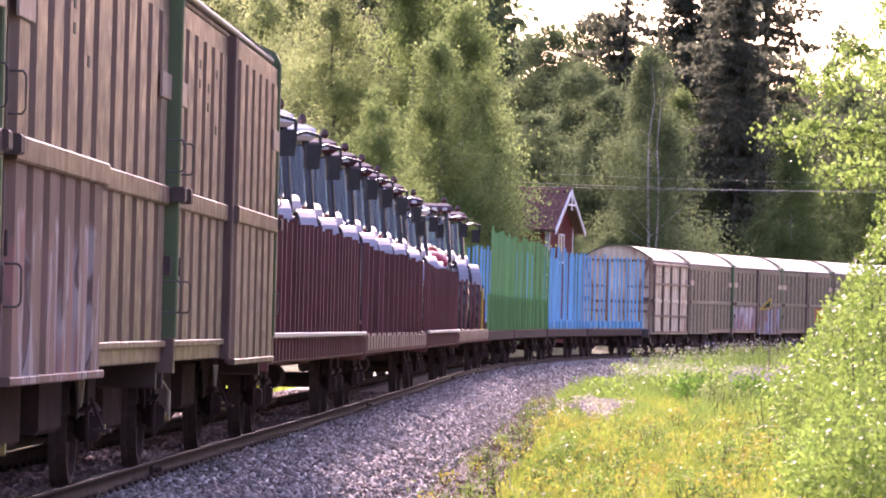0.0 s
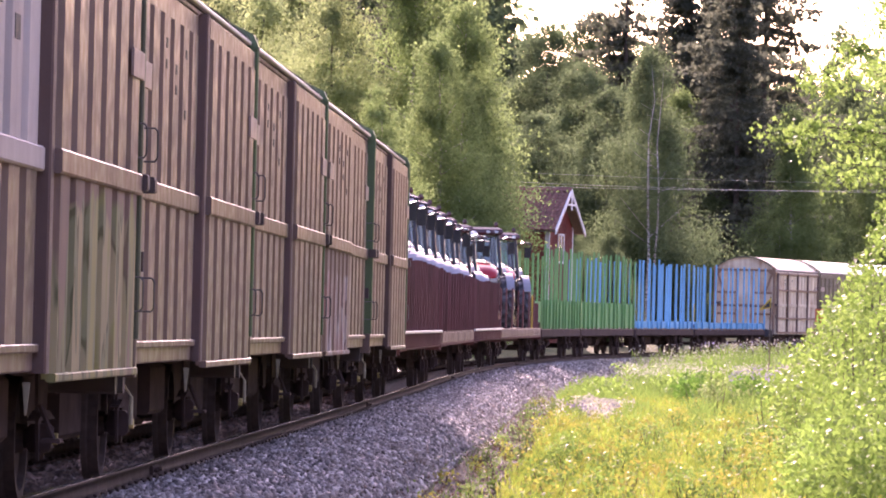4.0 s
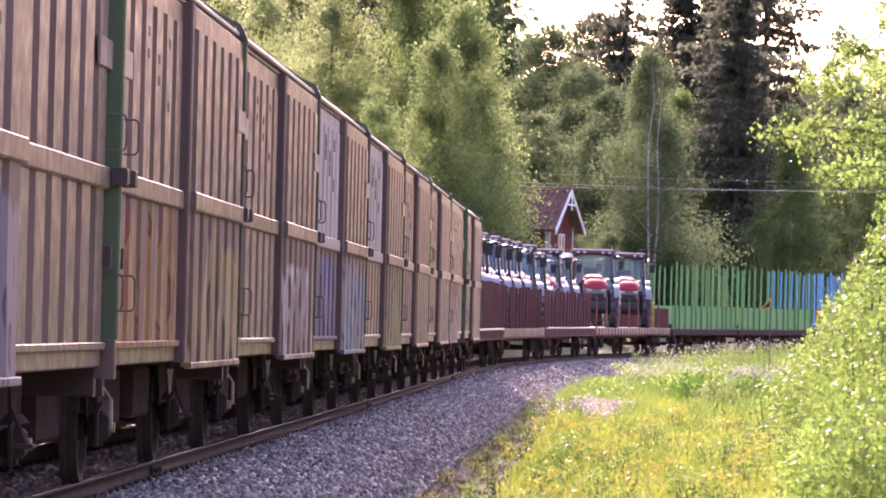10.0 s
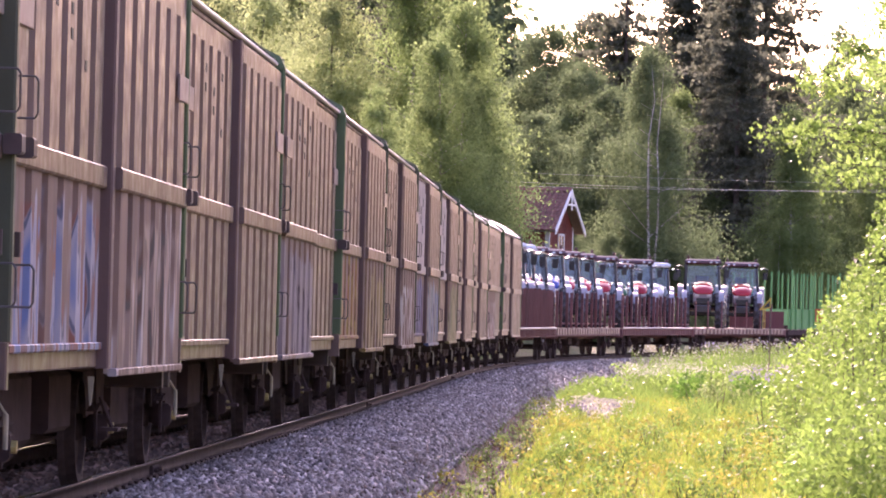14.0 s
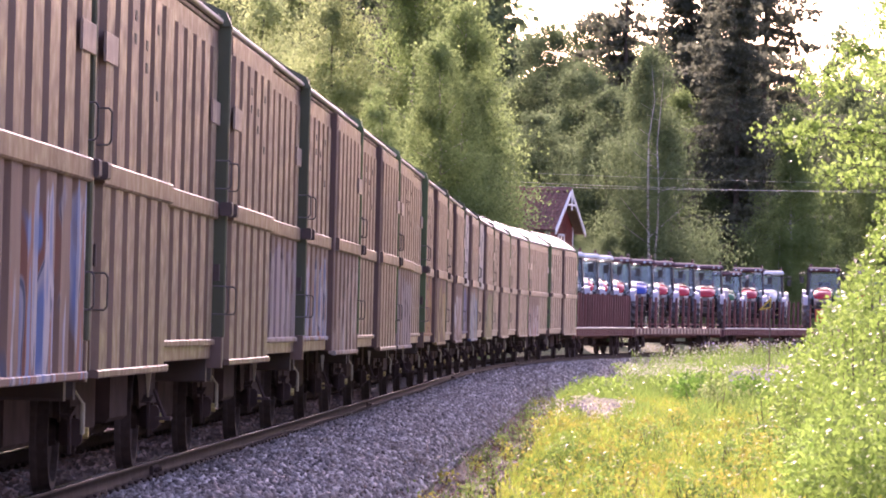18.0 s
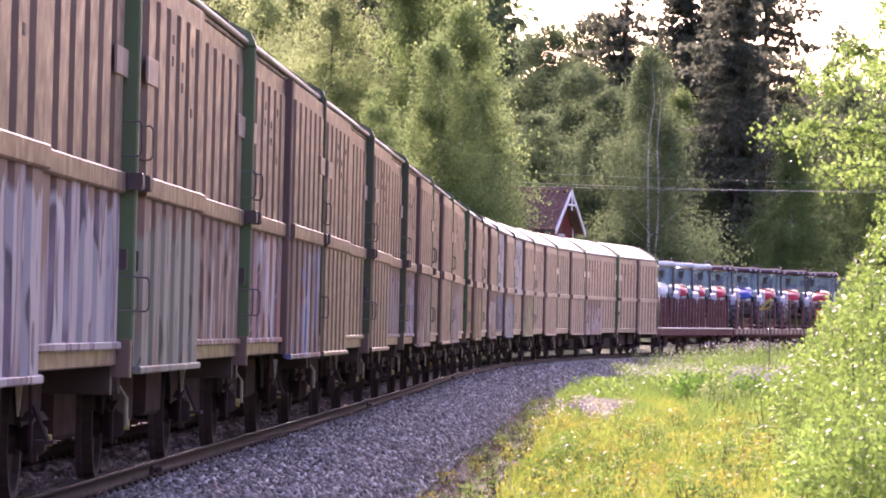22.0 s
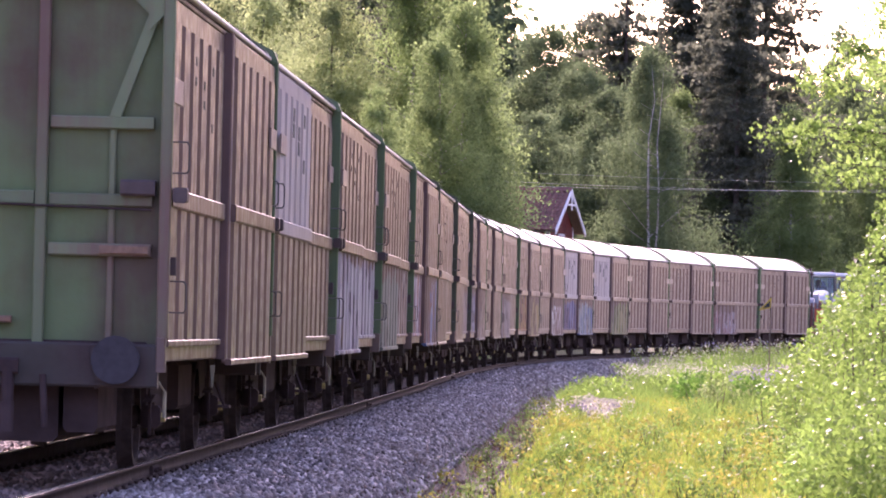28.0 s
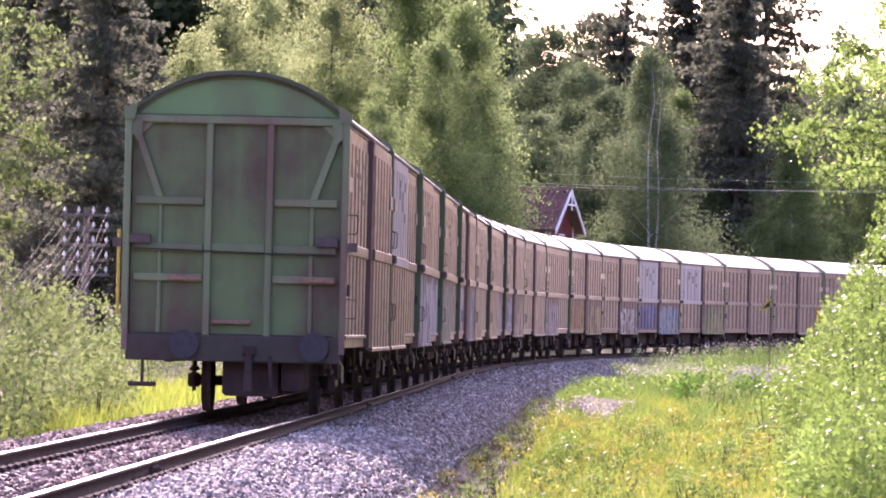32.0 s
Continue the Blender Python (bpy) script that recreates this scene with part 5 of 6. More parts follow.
twin = part("trunk", trunk_shape(16, 0.11, 43, 6, 0.3), M_BIRCH, MODELS["bare", 0], at=pose(0.3, -3.4, 0, 0, 1, 0))
part("trunk", trunk_shape(16.5, 0.12, 44, 5, 0.25), M_BIRCH, MODELS["bare", 0], at=pose(-0.12, -3.6, 0, 0, 0, 0))
# birches near the sun's direction, their leaf colour lightened as if backlit
c = leafy(31, 18, 4.0, 0.04, 180, 6, 48, 0.8, 0.65)
MODELS["aspen", 0] = tree("aspen_tree", "tall birch, leaf colour lightened for the sun behind it", trunk_shape(17, 0.19, 9, 14), M_BARK, c, sizes_of(len(c), 0.1, 15), L_BIRCH_LIT, 0.6, 15)
taken = set()


def plant(kind, i, x, y, k, turn=0.0, kz=None):
    ob = MODELS[kind, i]
    z = float(ground_z(np.array([x]), np.array([y]))[0])
    m = Matrix.LocRotScale((x, y, z), Euler((0, 0, turn)), (k, k, kz or k))
    if (kind, i) in taken:
        return copy_thing(ob, m)
    taken.add((kind, i))
    ob.matrix_basis = m
    return ob


def column(px, y):
    """The x of a place seen in that column at the distance y."""
    return (px - 784) / 9000 * y


# the trees that stand out, by column, distance, height factor
FRONT = [("aspen", 0, 450, 297, 1.04), ("aspen", 0, 580, 284, 1.0), ("aspen", 0, 522, 312, 1.08), ("birch", 2, 668, 241, 0.68), ("birch", 0, 725, 286, 1.25), ("birch", 1, 775, 254, 0.9),
         ("birch", 2, 786, 270, 0.97), ("alder", 0, 786, 350, 1.05), ("birch", 2, 828, 244, 0.54), ("birch", 0, 812, 262, 0.8), ("alder", 1, 950, 329, 0.76), ("alder", 0, 1032, 346, 0.95), ("bare", 0, 1146, 308, 0.97), ("birch", 1, 1200, 340, 0.98),
         ("alder", 0, 1072, 325, 0.86), ("spruce", 0, 1215, 352, 1.35), ("ragged", 1, 1290, 338, 1.2), ("ragged", 0, 1262, 366, 1.35), ("spruce", 1, 1300, 332, 1.12), ("ragged", 1, 1345, 362, 1.2), ("spruce", 2, 1240, 350, 0.95), ("birch", 0, 1400, 325, 0.68), ("birch", 1, 1455, 345, 0.72), ("birch", 2, 1520, 350, 0.72), ("birch", 0, 1562, 340, 0.66), ("birch", 2, 1378, 321, 0.62),
         ("alder", 0, 1395, 376, 1.0), ("alder", 1, 1452, 374, 1.02), ("alder", 0, 1510, 378, 1.0), ("alder", 0, 962, 376, 1.12), ("alder", 1, 1002, 366, 1.12), ("alder", 1, 920, 380, 1.13), ("alder", 0, 1050, 384, 1.22), ("alder", 1, 1084, 372, 1.2), ("alder", 0, 1160, 380, 1.1),
         ("alder", 1, 1425, 362, 1.0), ("alder", 1, 1490, 386, 1.12), ("alder", 0, 1540, 354, 0.95), ("ragged", 1, 1100, 376, 1.08), ("alder", 1, 1020, 289, 0.5), ("alder", 0, 1118, 308, 0.4), ("alder", 1, 1192, 306, 0.43), ("alder", 1, 1250, 309, 0.45), ("alder", 0, 1080, 286, 0.38),
         ("spruce", 0, 180, 190, 0.7), ("spruce", 1, 110, 206, 0.72), ("spruce", 2, 255, 209, 0.62), ("aspen", 0, 335, 225, 0.72), ("aspen", 0, 392, 257, 0.86), ("spruce", 0, 40, 225, 0.7)]
for kind, i, px, y, k in FRONT:
    plant(kind, i, column(px, y), y, k, 0.0 if kind == "bare" else (px * 0.37) % 6.28)
rng = random.Random(5)
for i in range(46):
    px = -150 + 38 * i + rng.uniform(-16, 16)
    y = rng.uniform(366, 421)
    gap = px > 835
    kind = rng.choice(["alder", "alder", "birch", "alder" if gap else "spruce"])
    plant(kind, rng.randrange(2), column(px, y), y, rng.uniform(0.75, 0.95) * (0.78 if gap else 1.2), rng.uniform(0, 6.28))
for i in range(24):
    px = 300 + 52 * i + rng.uniform(-20, 20)
    y = rng.uniform(318, 360)
    plant("alder", i % 2, column(px, y), y, rng.uniform(0.42, 0.62), rng.uniform(0, 6.28))
# the back of the wood
for i in range(44):
    px = -120 + 40 * i + rng.uniform(-14, 14)
    y = rng.uniform(432, 470)
    low = px > 835
    plant("far_alder" if low or i % 3 else "far_spruce", i % 2, column(px, y), y, rng.uniform(0.74, 0.86) if low else rng.uniform(1.35, 1.6) * (1.0 if i % 3 else 0.8), rng.uniform(0, 6.28))
# the wood goes on round the line, outside the view
for i in range(26):
    a = 0.55 + i * 0.2
    x, y = 210 * math.cos(a + 1.9), 90 + 210 * math.sin(a + 1.9)
    d = side_of(np.array([x]), np.array([y]))[0][0]
    if abs(d) > 15 and not (abs(x) < 45 and y > 0):
        plant(rng.choice(["far_spruce", "far_alder"]), i % 2, x, y, rng.uniform(0.9, 1.15), a)

# unseen trees added behind the camera and beyond the meadow to block sky light
for i in range(64):
    s_ = -310 + 6.3 * i
    for sg in (-1, 1):
        d_ = rng.uniform(15, 30) if sg > 0 else rng.uniform(18, 30)
        if sg < 0 and s_ > -50:
            continue
        x, y, z, th = line(s_, sg * d_)
        if y > 0 and x < column(1700, y) + 4.5:
            continue
        plant(rng.choice(["far_spruce", "far_alder", "far_spruce"]), i % 2, x, y, rng.uniform(0.6, 0.85), i * 1.3)
# far woods that close the view
far = []
for i in range(150):
    a = 2 * math.pi * i / 150 + rng.uniform(-0.02, 0.02)
    R_ = rng.uniform(540, 640)
    x, y = R_ * math.sin(a), 100 + R_ * math.cos(a)
    z = float(ground_z(np.array([x]), np.array([y]))[0])
    far.append(spruce_leaves(300 + i, rng.uniform(15, 19), 4.5, 3) + np.array([x, y, z - 4]))
far = np.concatenate(far)
tagged(new("far_woods", cards("far_woods", far, sizes_of(len(far), 1.1, 3), L_SPRUCE, 0.5, 1.5, 3)), "distant dark spruce woods", "woods", kind="stuff")


# ---- bushes and the near branches ----
def bush(name, word, places, per, size, material, seed, group="bushes beside the line"):
    """A shrub from clumps (x, y, z, radius) with stems from its foot."""
    rg = np.random.default_rng(seed)
    b = tagged(new(name), word, "bush", group)
    pts = []
    fx = sum(p[0] for p in places) / len(places)
    fy = sum(p[1] for p in places) / len(places)
    fz = float(ground_z(np.array([fx]), np.array([fy]))[0])
    for x, y, z, r in places:
        n = int(per * r * r)
        p = rg.normal(0, 1, (n, 3))
        p *= (r * rg.random((n, 1)) ** 0.4 / np.linalg.norm(p, axis=1, keepdims=True)) * np.array([1, 1, 0.9])
        pts.append(p + (x, y, z))
        if len(b.children) < 7:
            part("stem", Shape().rod((fx + 0.3 * (x - fx), fy + 0.3 * (y - fy), fz - 0.2), (x, y, z), 0.022, 5, 0.006), M_BARK, b)
    pts = np.concatenate(pts)
    part("leaves", cards("leaves", pts, sizes_of(len(pts), size, seed), material, 0.4, 1.6, seed), None, b)
    return b


rg = random.Random(21)


def clumps(n, px, py, y0, y1, r0, r1):
    """Clumps over a slope of the view: columns px, rows by a height rule py(px), depth y0 to y1."""
    out = []
    for _ in range(n):
        c = rg.uniform(*px)
        y = rg.uniform(y0, y1)
        top = 1.42 + (580 - py(c)) / 9000 * y
        x = column(c, y)
        g = float(ground_z(np.array([x]), np.array([y]))[0])
        r = rg.uniform(r0, r1)
        z = g + (max(0.3, top - g - r)) * rg.random() ** 0.75
        out.append((x, y, z, r))
    return out


def edge_right(c):
    return float(np.interp(c, [1380, 1420, 1470, 1520, 1568, 1700], [660, 590, 540, 455, 340, 260]))


for k, (a, b, y0, y1) in enumerate(((1395, 1475, 80, 94), (1450, 1535, 74, 88), (1505, 1600, 71, 85), (1580, 1700, 68, 82), (1420, 1500, 64, 74), (1490, 1580, 60, 69))):
    f = edge_right if k < 4 else (lambda c: float(np.interp(c, [1400, 1450, 1500, 1600], [800, 720, 680, 600])))
    bush("willow_bush", "sunlit light green willow bush", clumps(46, (a, b), f, y0, y1, 0.25, 0.55), 560, 0.05, L_BUSH, 50 + k)
tips = []
for i in range(70):
    c = 1462 + (i * 37) % 130 + rg.uniform(-6, 6)
    y = rg.uniform(70, 84)
    r = rg.uniform(0.12, 0.26)
    tips.append((column(c, y), y, 1.42 + (585 - edge_right(c)) / 9000 * y - r * rg.uniform(0.3, 4.0), r))
bush("willow_bush", "tall airy willow with upright sunlit shoots", tips, 700, 0.046, L_BUSH, 58)
bush("willow_sapling", "small willow sapling in the meadow", clumps(9, (1255, 1290), lambda c: 618, 148, 154, 0.18, 0.4), 300, 0.075, L_BUSH, 61)
bush("willow_sapling", "small willow sapling in the meadow", clumps(9, (1330, 1400), lambda c: 645, 113, 122, 0.2, 0.42), 260, 0.07, L_BUSH, 62)
for k, (a, b, top, y0, y1) in enumerate(((-60, 40, 420, 80, 93), (20, 110, 500, 77, 90), (80, 180, 548, 93, 106), (150, 230, 535, 106, 122), (-30, 90, 600, 71, 80), (100, 220, 590, 87, 100), (200, 330, 560, 119, 138), (300, 480, 600, 138, 161))):
    bush("alder_bush", "green alder bush behind the far rail", clumps(26, (a, b), lambda c: top + 25 * math.sin(c * 0.13), y0, y1, 0.3, 0.6), 430, 0.056, L_SIDE, 70 + k)


def near_tree(name, word, foot, height, boughs, size, per, seed, material):
    """A tree whose boughs reach into view: each bough from the trunk to a tip, with leaves along it."""
    rg_ = np.random.default_rng(seed)
    t = tagged(new(name), word, "tree", "trees of the wood")
    sh = trunk_shape(height, 0.12, seed, 0, 0.15)
    pts, br = [], Shape()
    for (x, y, z, z0, w_) in boughs:
        a = Vector((0, 0, z0))
        b = Vector((x - foot[0], y - foot[1], z - foot[2]))
        mid = a.lerp(b, 0.55) + Vector((0, 0, 0.35))
        br.rod(a, mid, 0.03, 6, 0.016).rod(mid, b, 0.016, 5, 0.004)
        n = int(4 + 4.2 * (b - a).length)
        for q in np.append(0.15 + 0.85 * rg_.random(n), (1.0, 0.97, 0.9)):
            o = a.lerp(mid, q / 0.55) if q < 0.55 else mid.lerp(b, (q - 0.55) / 0.45)
            ln = (0.25 + 0.5 * rg_.random()) * (0.6 + 2.2 * w_) * (1.2 - 0.5 * q)
            way = Vector(rg_.normal(0, 1, 3)) * 0.6 + (b - a).normalized() * 0.5
            way.z = way.z * 0.5 - 0.25
            e = o + way.normalized() * ln
            br.rod(o, e, 0.007, 4, 0.003)
            m = int(per * 0.11 * (0.5 + rg_.random()))
            f = rg_.random((m, 1)) ** 0.8
            pts.append(np.array(o) * (1 - f) + np.array(e) * f + rg_.normal(0, 1, (m, 3)) * (0.05 + 0.06 * f))
    pts = np.concatenate(pts)
    part("trunk", sh, M_BIRCH, t)
    tagged(part("bough_wood", br, M_BARK, t), kind="stuff")
    part("leaves", cards("leaves", pts, sizes_of(len(pts), size, seed), material, 0.8, 1.5, seed), None, t)
    t.matrix_basis = Matrix.Translation(foot)
    return t


def seen(px, py, y):
    return (column(px, y), y, 1.42 + (569 + 0.025 * (px - 784) - py) / 9000 * y)


gz0 = float(ground_z(np.array([6.9]), np.array([64.3]))[0])
bb = [(*seen(px, py, y), z0, w_) for px, py, y, z0, w_ in ((1368, 240, 64.3, 3.9, 0.05), (1430, 222, 63.5, 4.0, 0.05), (1490, 235, 65.9, 3.9, 0.06), (1440, 110, 67.5, 4.7, 0.07), (1430, 150, 66.0, 4.5, 0.05), (1490, 80, 65.9, 5.0, 0.08),
                                                          (1458, 312, 62.7, 3.5, 0.04), (1510, 292, 61.1, 3.6, 0.06), (1550, 50, 64.3, 5.3, 0.1), (1555, 5, 67.5, 5.7, 0.08), (1555, 130, 62.7, 4.7, 0.1), (1565, 260, 64.3, 3.8, 0.08))]
near_tree("birch_tree", "young birch with sunlit yellow-green leaves on long boughs", (6.9, 64.3, gz0), 7.5, bb, 0.043, 330, 91, L_NEAR)
gz1 = float(ground_z(np.array([-9.3]), np.array([90.0]))[0])
bb = [(*seen(px, py, y), z0, w_) for px, py, y, z0, w_ in ((60, 60, 90.0, 6.5, 0.3), (98, 110, 91.6, 6.0, 0.2), (70, 160, 88.4, 5.6, 0.25), (105, 270, 90.0, 4.8, 0.22), (60, 230, 91.6, 5.0, 0.3), (85, 335, 90.0, 4.2, 0.12), (30, 300, 88.4, 4.4, 0.25), (20, 400, 90.0, 3.6, 0.15), (20, 120, 86.8, 6.0, 0.35), (-20, 200, 90.0, 5.2, 0.4), (10, 30, 91.6, 7.0, 0.3))]
near_tree("birch_tree", "birch with hanging leafy boughs beside the line", (-9.3, 90.0, gz1), 9.5, bb, 0.06, 270, 92, L_SIDE)


# ---- grass and flowers ----
def blades(name, word, n, where, height, width, material, seed, category="grass"):
    """Grass blades as bent strips; where gives places for n random pairs."""
    rg_ = np.random.default_rng(seed)
    x, y = where(rg_, n)
    z = ground_z(x, y)
    n = len(x)
    h = height * (0.5 + 0.8 * rg_.random(n))
    a = rg_.random(n) * 6.283
    lean = h * (0.15 + 0.4 * rg_.random(n))
    wv = width * (0.6 + 0.8 * rg_.random(n))
    b = rg_.random(n) * 6.283
    p = np.stack([x, y, z - 0.03], -1)
    side = np.stack([np.cos(b), np.sin(b), np.zeros(n)], -1) * wv[:, None] / 2
    m_ = p + np.stack([np.cos(a) * lean * 0.35, np.sin(a) * lean * 0.35, h * 0.6], -1)
    t = p + np.stack([np.cos(a) * lean, np.sin(a) * lean, h], -1)
    v = np.stack([p - side, p + side, m_ + side * 0.8, m_ - side * 0.8, t + side * 0.12, t - side * 0.12], 1).reshape(-1, 3)
    k = np.arange(n)[:, None] * 6
    q = np.concatenate([k + np.array([0, 1, 2, 3]), k + np.array([3, 2, 4, 5])])
    return tagged(new(name, flat_mesh(name, v, q, material)), word, category, kind="stuff")


def strip(s0, s1, d0, d1, near=1.0, clump=0.0):
    def where(rg_, n):
        s = s0 + (s1 - s0) * rg_.random(n) ** near
        d = d0 + (d1 - d0) * rg_.random(n)
        th = np.interp(s, S, TH)
        x, y = np.interp(s, S, CX) + d * np.cos(th), np.interp(s, S, CY) - d * np.sin(th)
        if clump:
            keep = np.sin(x * 2.1 + 1.3 * np.sin(y * 0.9)) * np.sin(y * 1.3 + np.sin(x * 1.7)) > clump * (2 * rg_.random(n) - 0.6)
            x, y = x[keep], y[keep]
        return x, y
    return where


def spots(px0, px1, y0, y1, round_=False):
    def where(rg_, n):
        cy = (y0 + y1) / 2 + (y1 - y0) * 0.34 * rg_.normal(size=26)
        cx = (px0 + px1) / 2 + (px1 - px0) * 0.3 * rg_.normal(size=26)
        k = rg_.integers(0, 26, n)
        y = cy[k] + (y1 - y0) * 0.08 * rg_.normal(size=n)
        x = (cx[k] + (px1 - px0) * 0.06 * rg_.normal(size=n) - 784) / 9000 * y
        d = side_of(x, y)[0]
        return x[d > 3.5], y[d > 3.5]
    return where


blades("meadow_grass", "yellow-green sunlit meadow grass", 48000, strip(-27.3, 99.6, 3.8, 13, 1.15), 0.34, 0.016, L_GRASS, 1)
blades("meadow_grass", "yellow-green sunlit meadow grass", 1500, strip(-27.3, 96.4, 3.3, 4.3, 1.1, 1.2), 0.26, 0.015, L_GRASS, 2)
blades("lush_grass", "bright green tall grass by the curve", 11000, spots(1150, 1390, 147.9, 189.6), 0.55, 0.03, L_LUSH, 3)
blades("lush_grass", "bright green tall grass by the curve", 6000, spots(980, 1200, 135.0, 180.0), 0.45, 0.028, L_LUSH, 4)
blades("bank_grass", "bright grass strip behind the far rail", 16000, strip(-48.2, 64.3, -6.5, -3.4, 1.1), 0.5, 0.018, L_GRASS, 5)
blades("meadow_grass", "green grass tufts at the ballast's foot", 900, spots(560, 700, 60.3, 65.9), 0.3, 0.014, L_GRASS, 6)


def herbs(name, word, n, where, lo, hi, size, material, seed, category="plants", droop=0.0):
    rg_ = np.random.default_rng(seed)
    x, y = where(rg_, n)
    z = ground_z(x, y) + lo + (hi - lo) * rg_.random(len(x)) ** 0.8
    return tagged(new(name, cards(name, np.stack([x, y, z], -1), sizes_of(len(x), size, seed), material, droop, 1.5, seed)), word, category, kind="stuff")


for k in range(84):
    px, y = 860 + (k * 97) % 520, 62 + (k * 41) % 76
    if side_of(np.array([column(px, y)]), np.array([float(y)]))[0][0] < 4.2:
        continue
    bush("meadow_plant", "leafy yellow-green plant in the meadow", [(column(px, y) + rg.uniform(-0.3, 0.3), y + rg.uniform(-0.5, 0.5), float(ground_z(np.array([column(px, y)]), np.array([float(y)]))[0]) + rg.uniform(0.1, 0.4), rg.uniform(0.12, 0.28)) for _ in range(6)], 900, 0.04, L_LUSH if k % 3 else L_DRY, 400 + k, "meadow plants")
for k in range(34):
    x, y, z, th = line(-24 + 2.7 * k + rg.uniform(-1, 1), rg.uniform(3.1, 3.9))
    g = float(ground_z(np.array([x]), np.array([y]))[0])
    bush("verge_plant", "small leafy plant at the meadow's edge", [(x + rg.uniform(-0.16, 0.16), y + rg.uniform(-0.4, 0.4), g + rg.uniform(0.05, 0.26), rg.uniform(0.08, 0.17)) for _ in range(4)], 1100, 0.036, (L_DRY, L_LUSH, L_SIDE)[k % 3], 700 + k, "meadow plants")
herbs("yellow_herbs", "low yellowish herbs in the meadow", 26000, strip(-27.3, 72.3, 3.75, 12, 1.1, 1.1), 0.02, 0.32, 0.046, L_DRY, 31)
herbs("green_herbs", "low green leafy herbs in the meadow", 26000, strip(-27.3, 96.4, 4.0, 13, 1.1, 1.0), 0.02, 0.36, 0.05, L_BUSH, 32)
herbs("white_flowers", "white umbel flowers along the curve", 2200, spots(1090, 1400, 172, 196), 0.5, 1.05, 0.045, L_PETAL, 33, "flowers")
blades("lush_grass", "tall pale grass along the curve", 5200, strip(120, 190, 3.1, 6.0, 1.0, 1.0), 1.0, 0.03, L_LUSH, 8)
herbs("curve_plants", "tall green plants along the curve", 5000, strip(120, 190, 3.2, 6.0, 1.0, 1.0), 0.05, 1.0, 0.06, L_SIDE, 43)
herbs("white_flowers", "white umbel flowers along the curve", 3000, strip(122, 186, 3.0, 5.2, 1.0, 1.0), 0.4, 1.3, 0.055, L_PETAL, 42, "flowers")
herbs("lupins", "violet lupins along the curve", 900, strip(150, 172, 3.0, 4.6, 1.0, 1.0), 0.35, 1.25, 0.06, L_LUPIN, 44, "flowers")
herbs("white_flowers", "white and violet flower patch", 1500, spots(1010, 1120, 121, 134), 0.1, 0.55, 0.055, L_PETAL, 34, "flowers")
herbs("lupins", "violet lupins by the track", 900, spots(1300, 1395, 157.5, 182.0), 0.3, 1.05, 0.05, L_LUPIN, 35, "flowers")
herbs("lupins", "violet lupins by the track", 520, spots(1010, 1110, 121, 134), 0.1, 0.5, 0.05, L_LUPIN, 36, "flowers")
herbs("lupins", "violet flowers at the ballast edge", 110, spots(890, 960, 106.1, 128.6), 0.1, 0.4, 0.05, L_LUPIN, 37, "flowers")
for k, (a, b, top) in enumerate(((1203, 1268, 652), (1310, 1368, 656))):
    bush("sedge_mound", "dense bright green mound of sedge", clumps(22, (a, b), lambda c: top + 6 * math.sin(c * 0.2), 150, 157, 0.2, 0.34), 620, 0.075, L_MOUND, 640 + k, "sedge mounds")
bush("herb_bush", "grey-green leafy shrub in the meadow", clumps(16, (1240, 1330), lambda c: 648 + abs(c - 1290) * 0.4, 136, 142, 0.2, 0.38), 300, 0.07, L_SIDE, 650, "meadow plants")
herbs("verge_plants", "small dull herbs on the bare verge", 3600, strip(-27.3, 75, 2.7, 4.0, 1.1, 1.3), 0.01, 0.2, 0.03, L_SIDE, 39)
herbs("withered_plants", "withered brown stems on the bare verge", 5200, strip(-27.3, 75, 2.8, 4.2, 1.1, 1.0), 0.0, 0.16, 0.03, L_BROWN, 41)
herbs("verge_plants", "small dry yellow herbs on the bare verge", 700, strip(-27.3, 55, 3.3, 4.4, 1.1, 1.5), 0.01, 0.22, 0.032, L_DRY, 40)
blades("verge_tufts", "thin grass tufts on the bare verge", 1300, strip(-27.3, 70, 2.7, 4.4, 1.1, 1.6), 0.3, 0.014, L_LUSH, 7)
herbs("curve_plants", "tall green plants along the curve", 16000, spots(1090, 1480, 157.5, 196.1), 0.1, 0.8, 0.08, L_BUSH, 38)


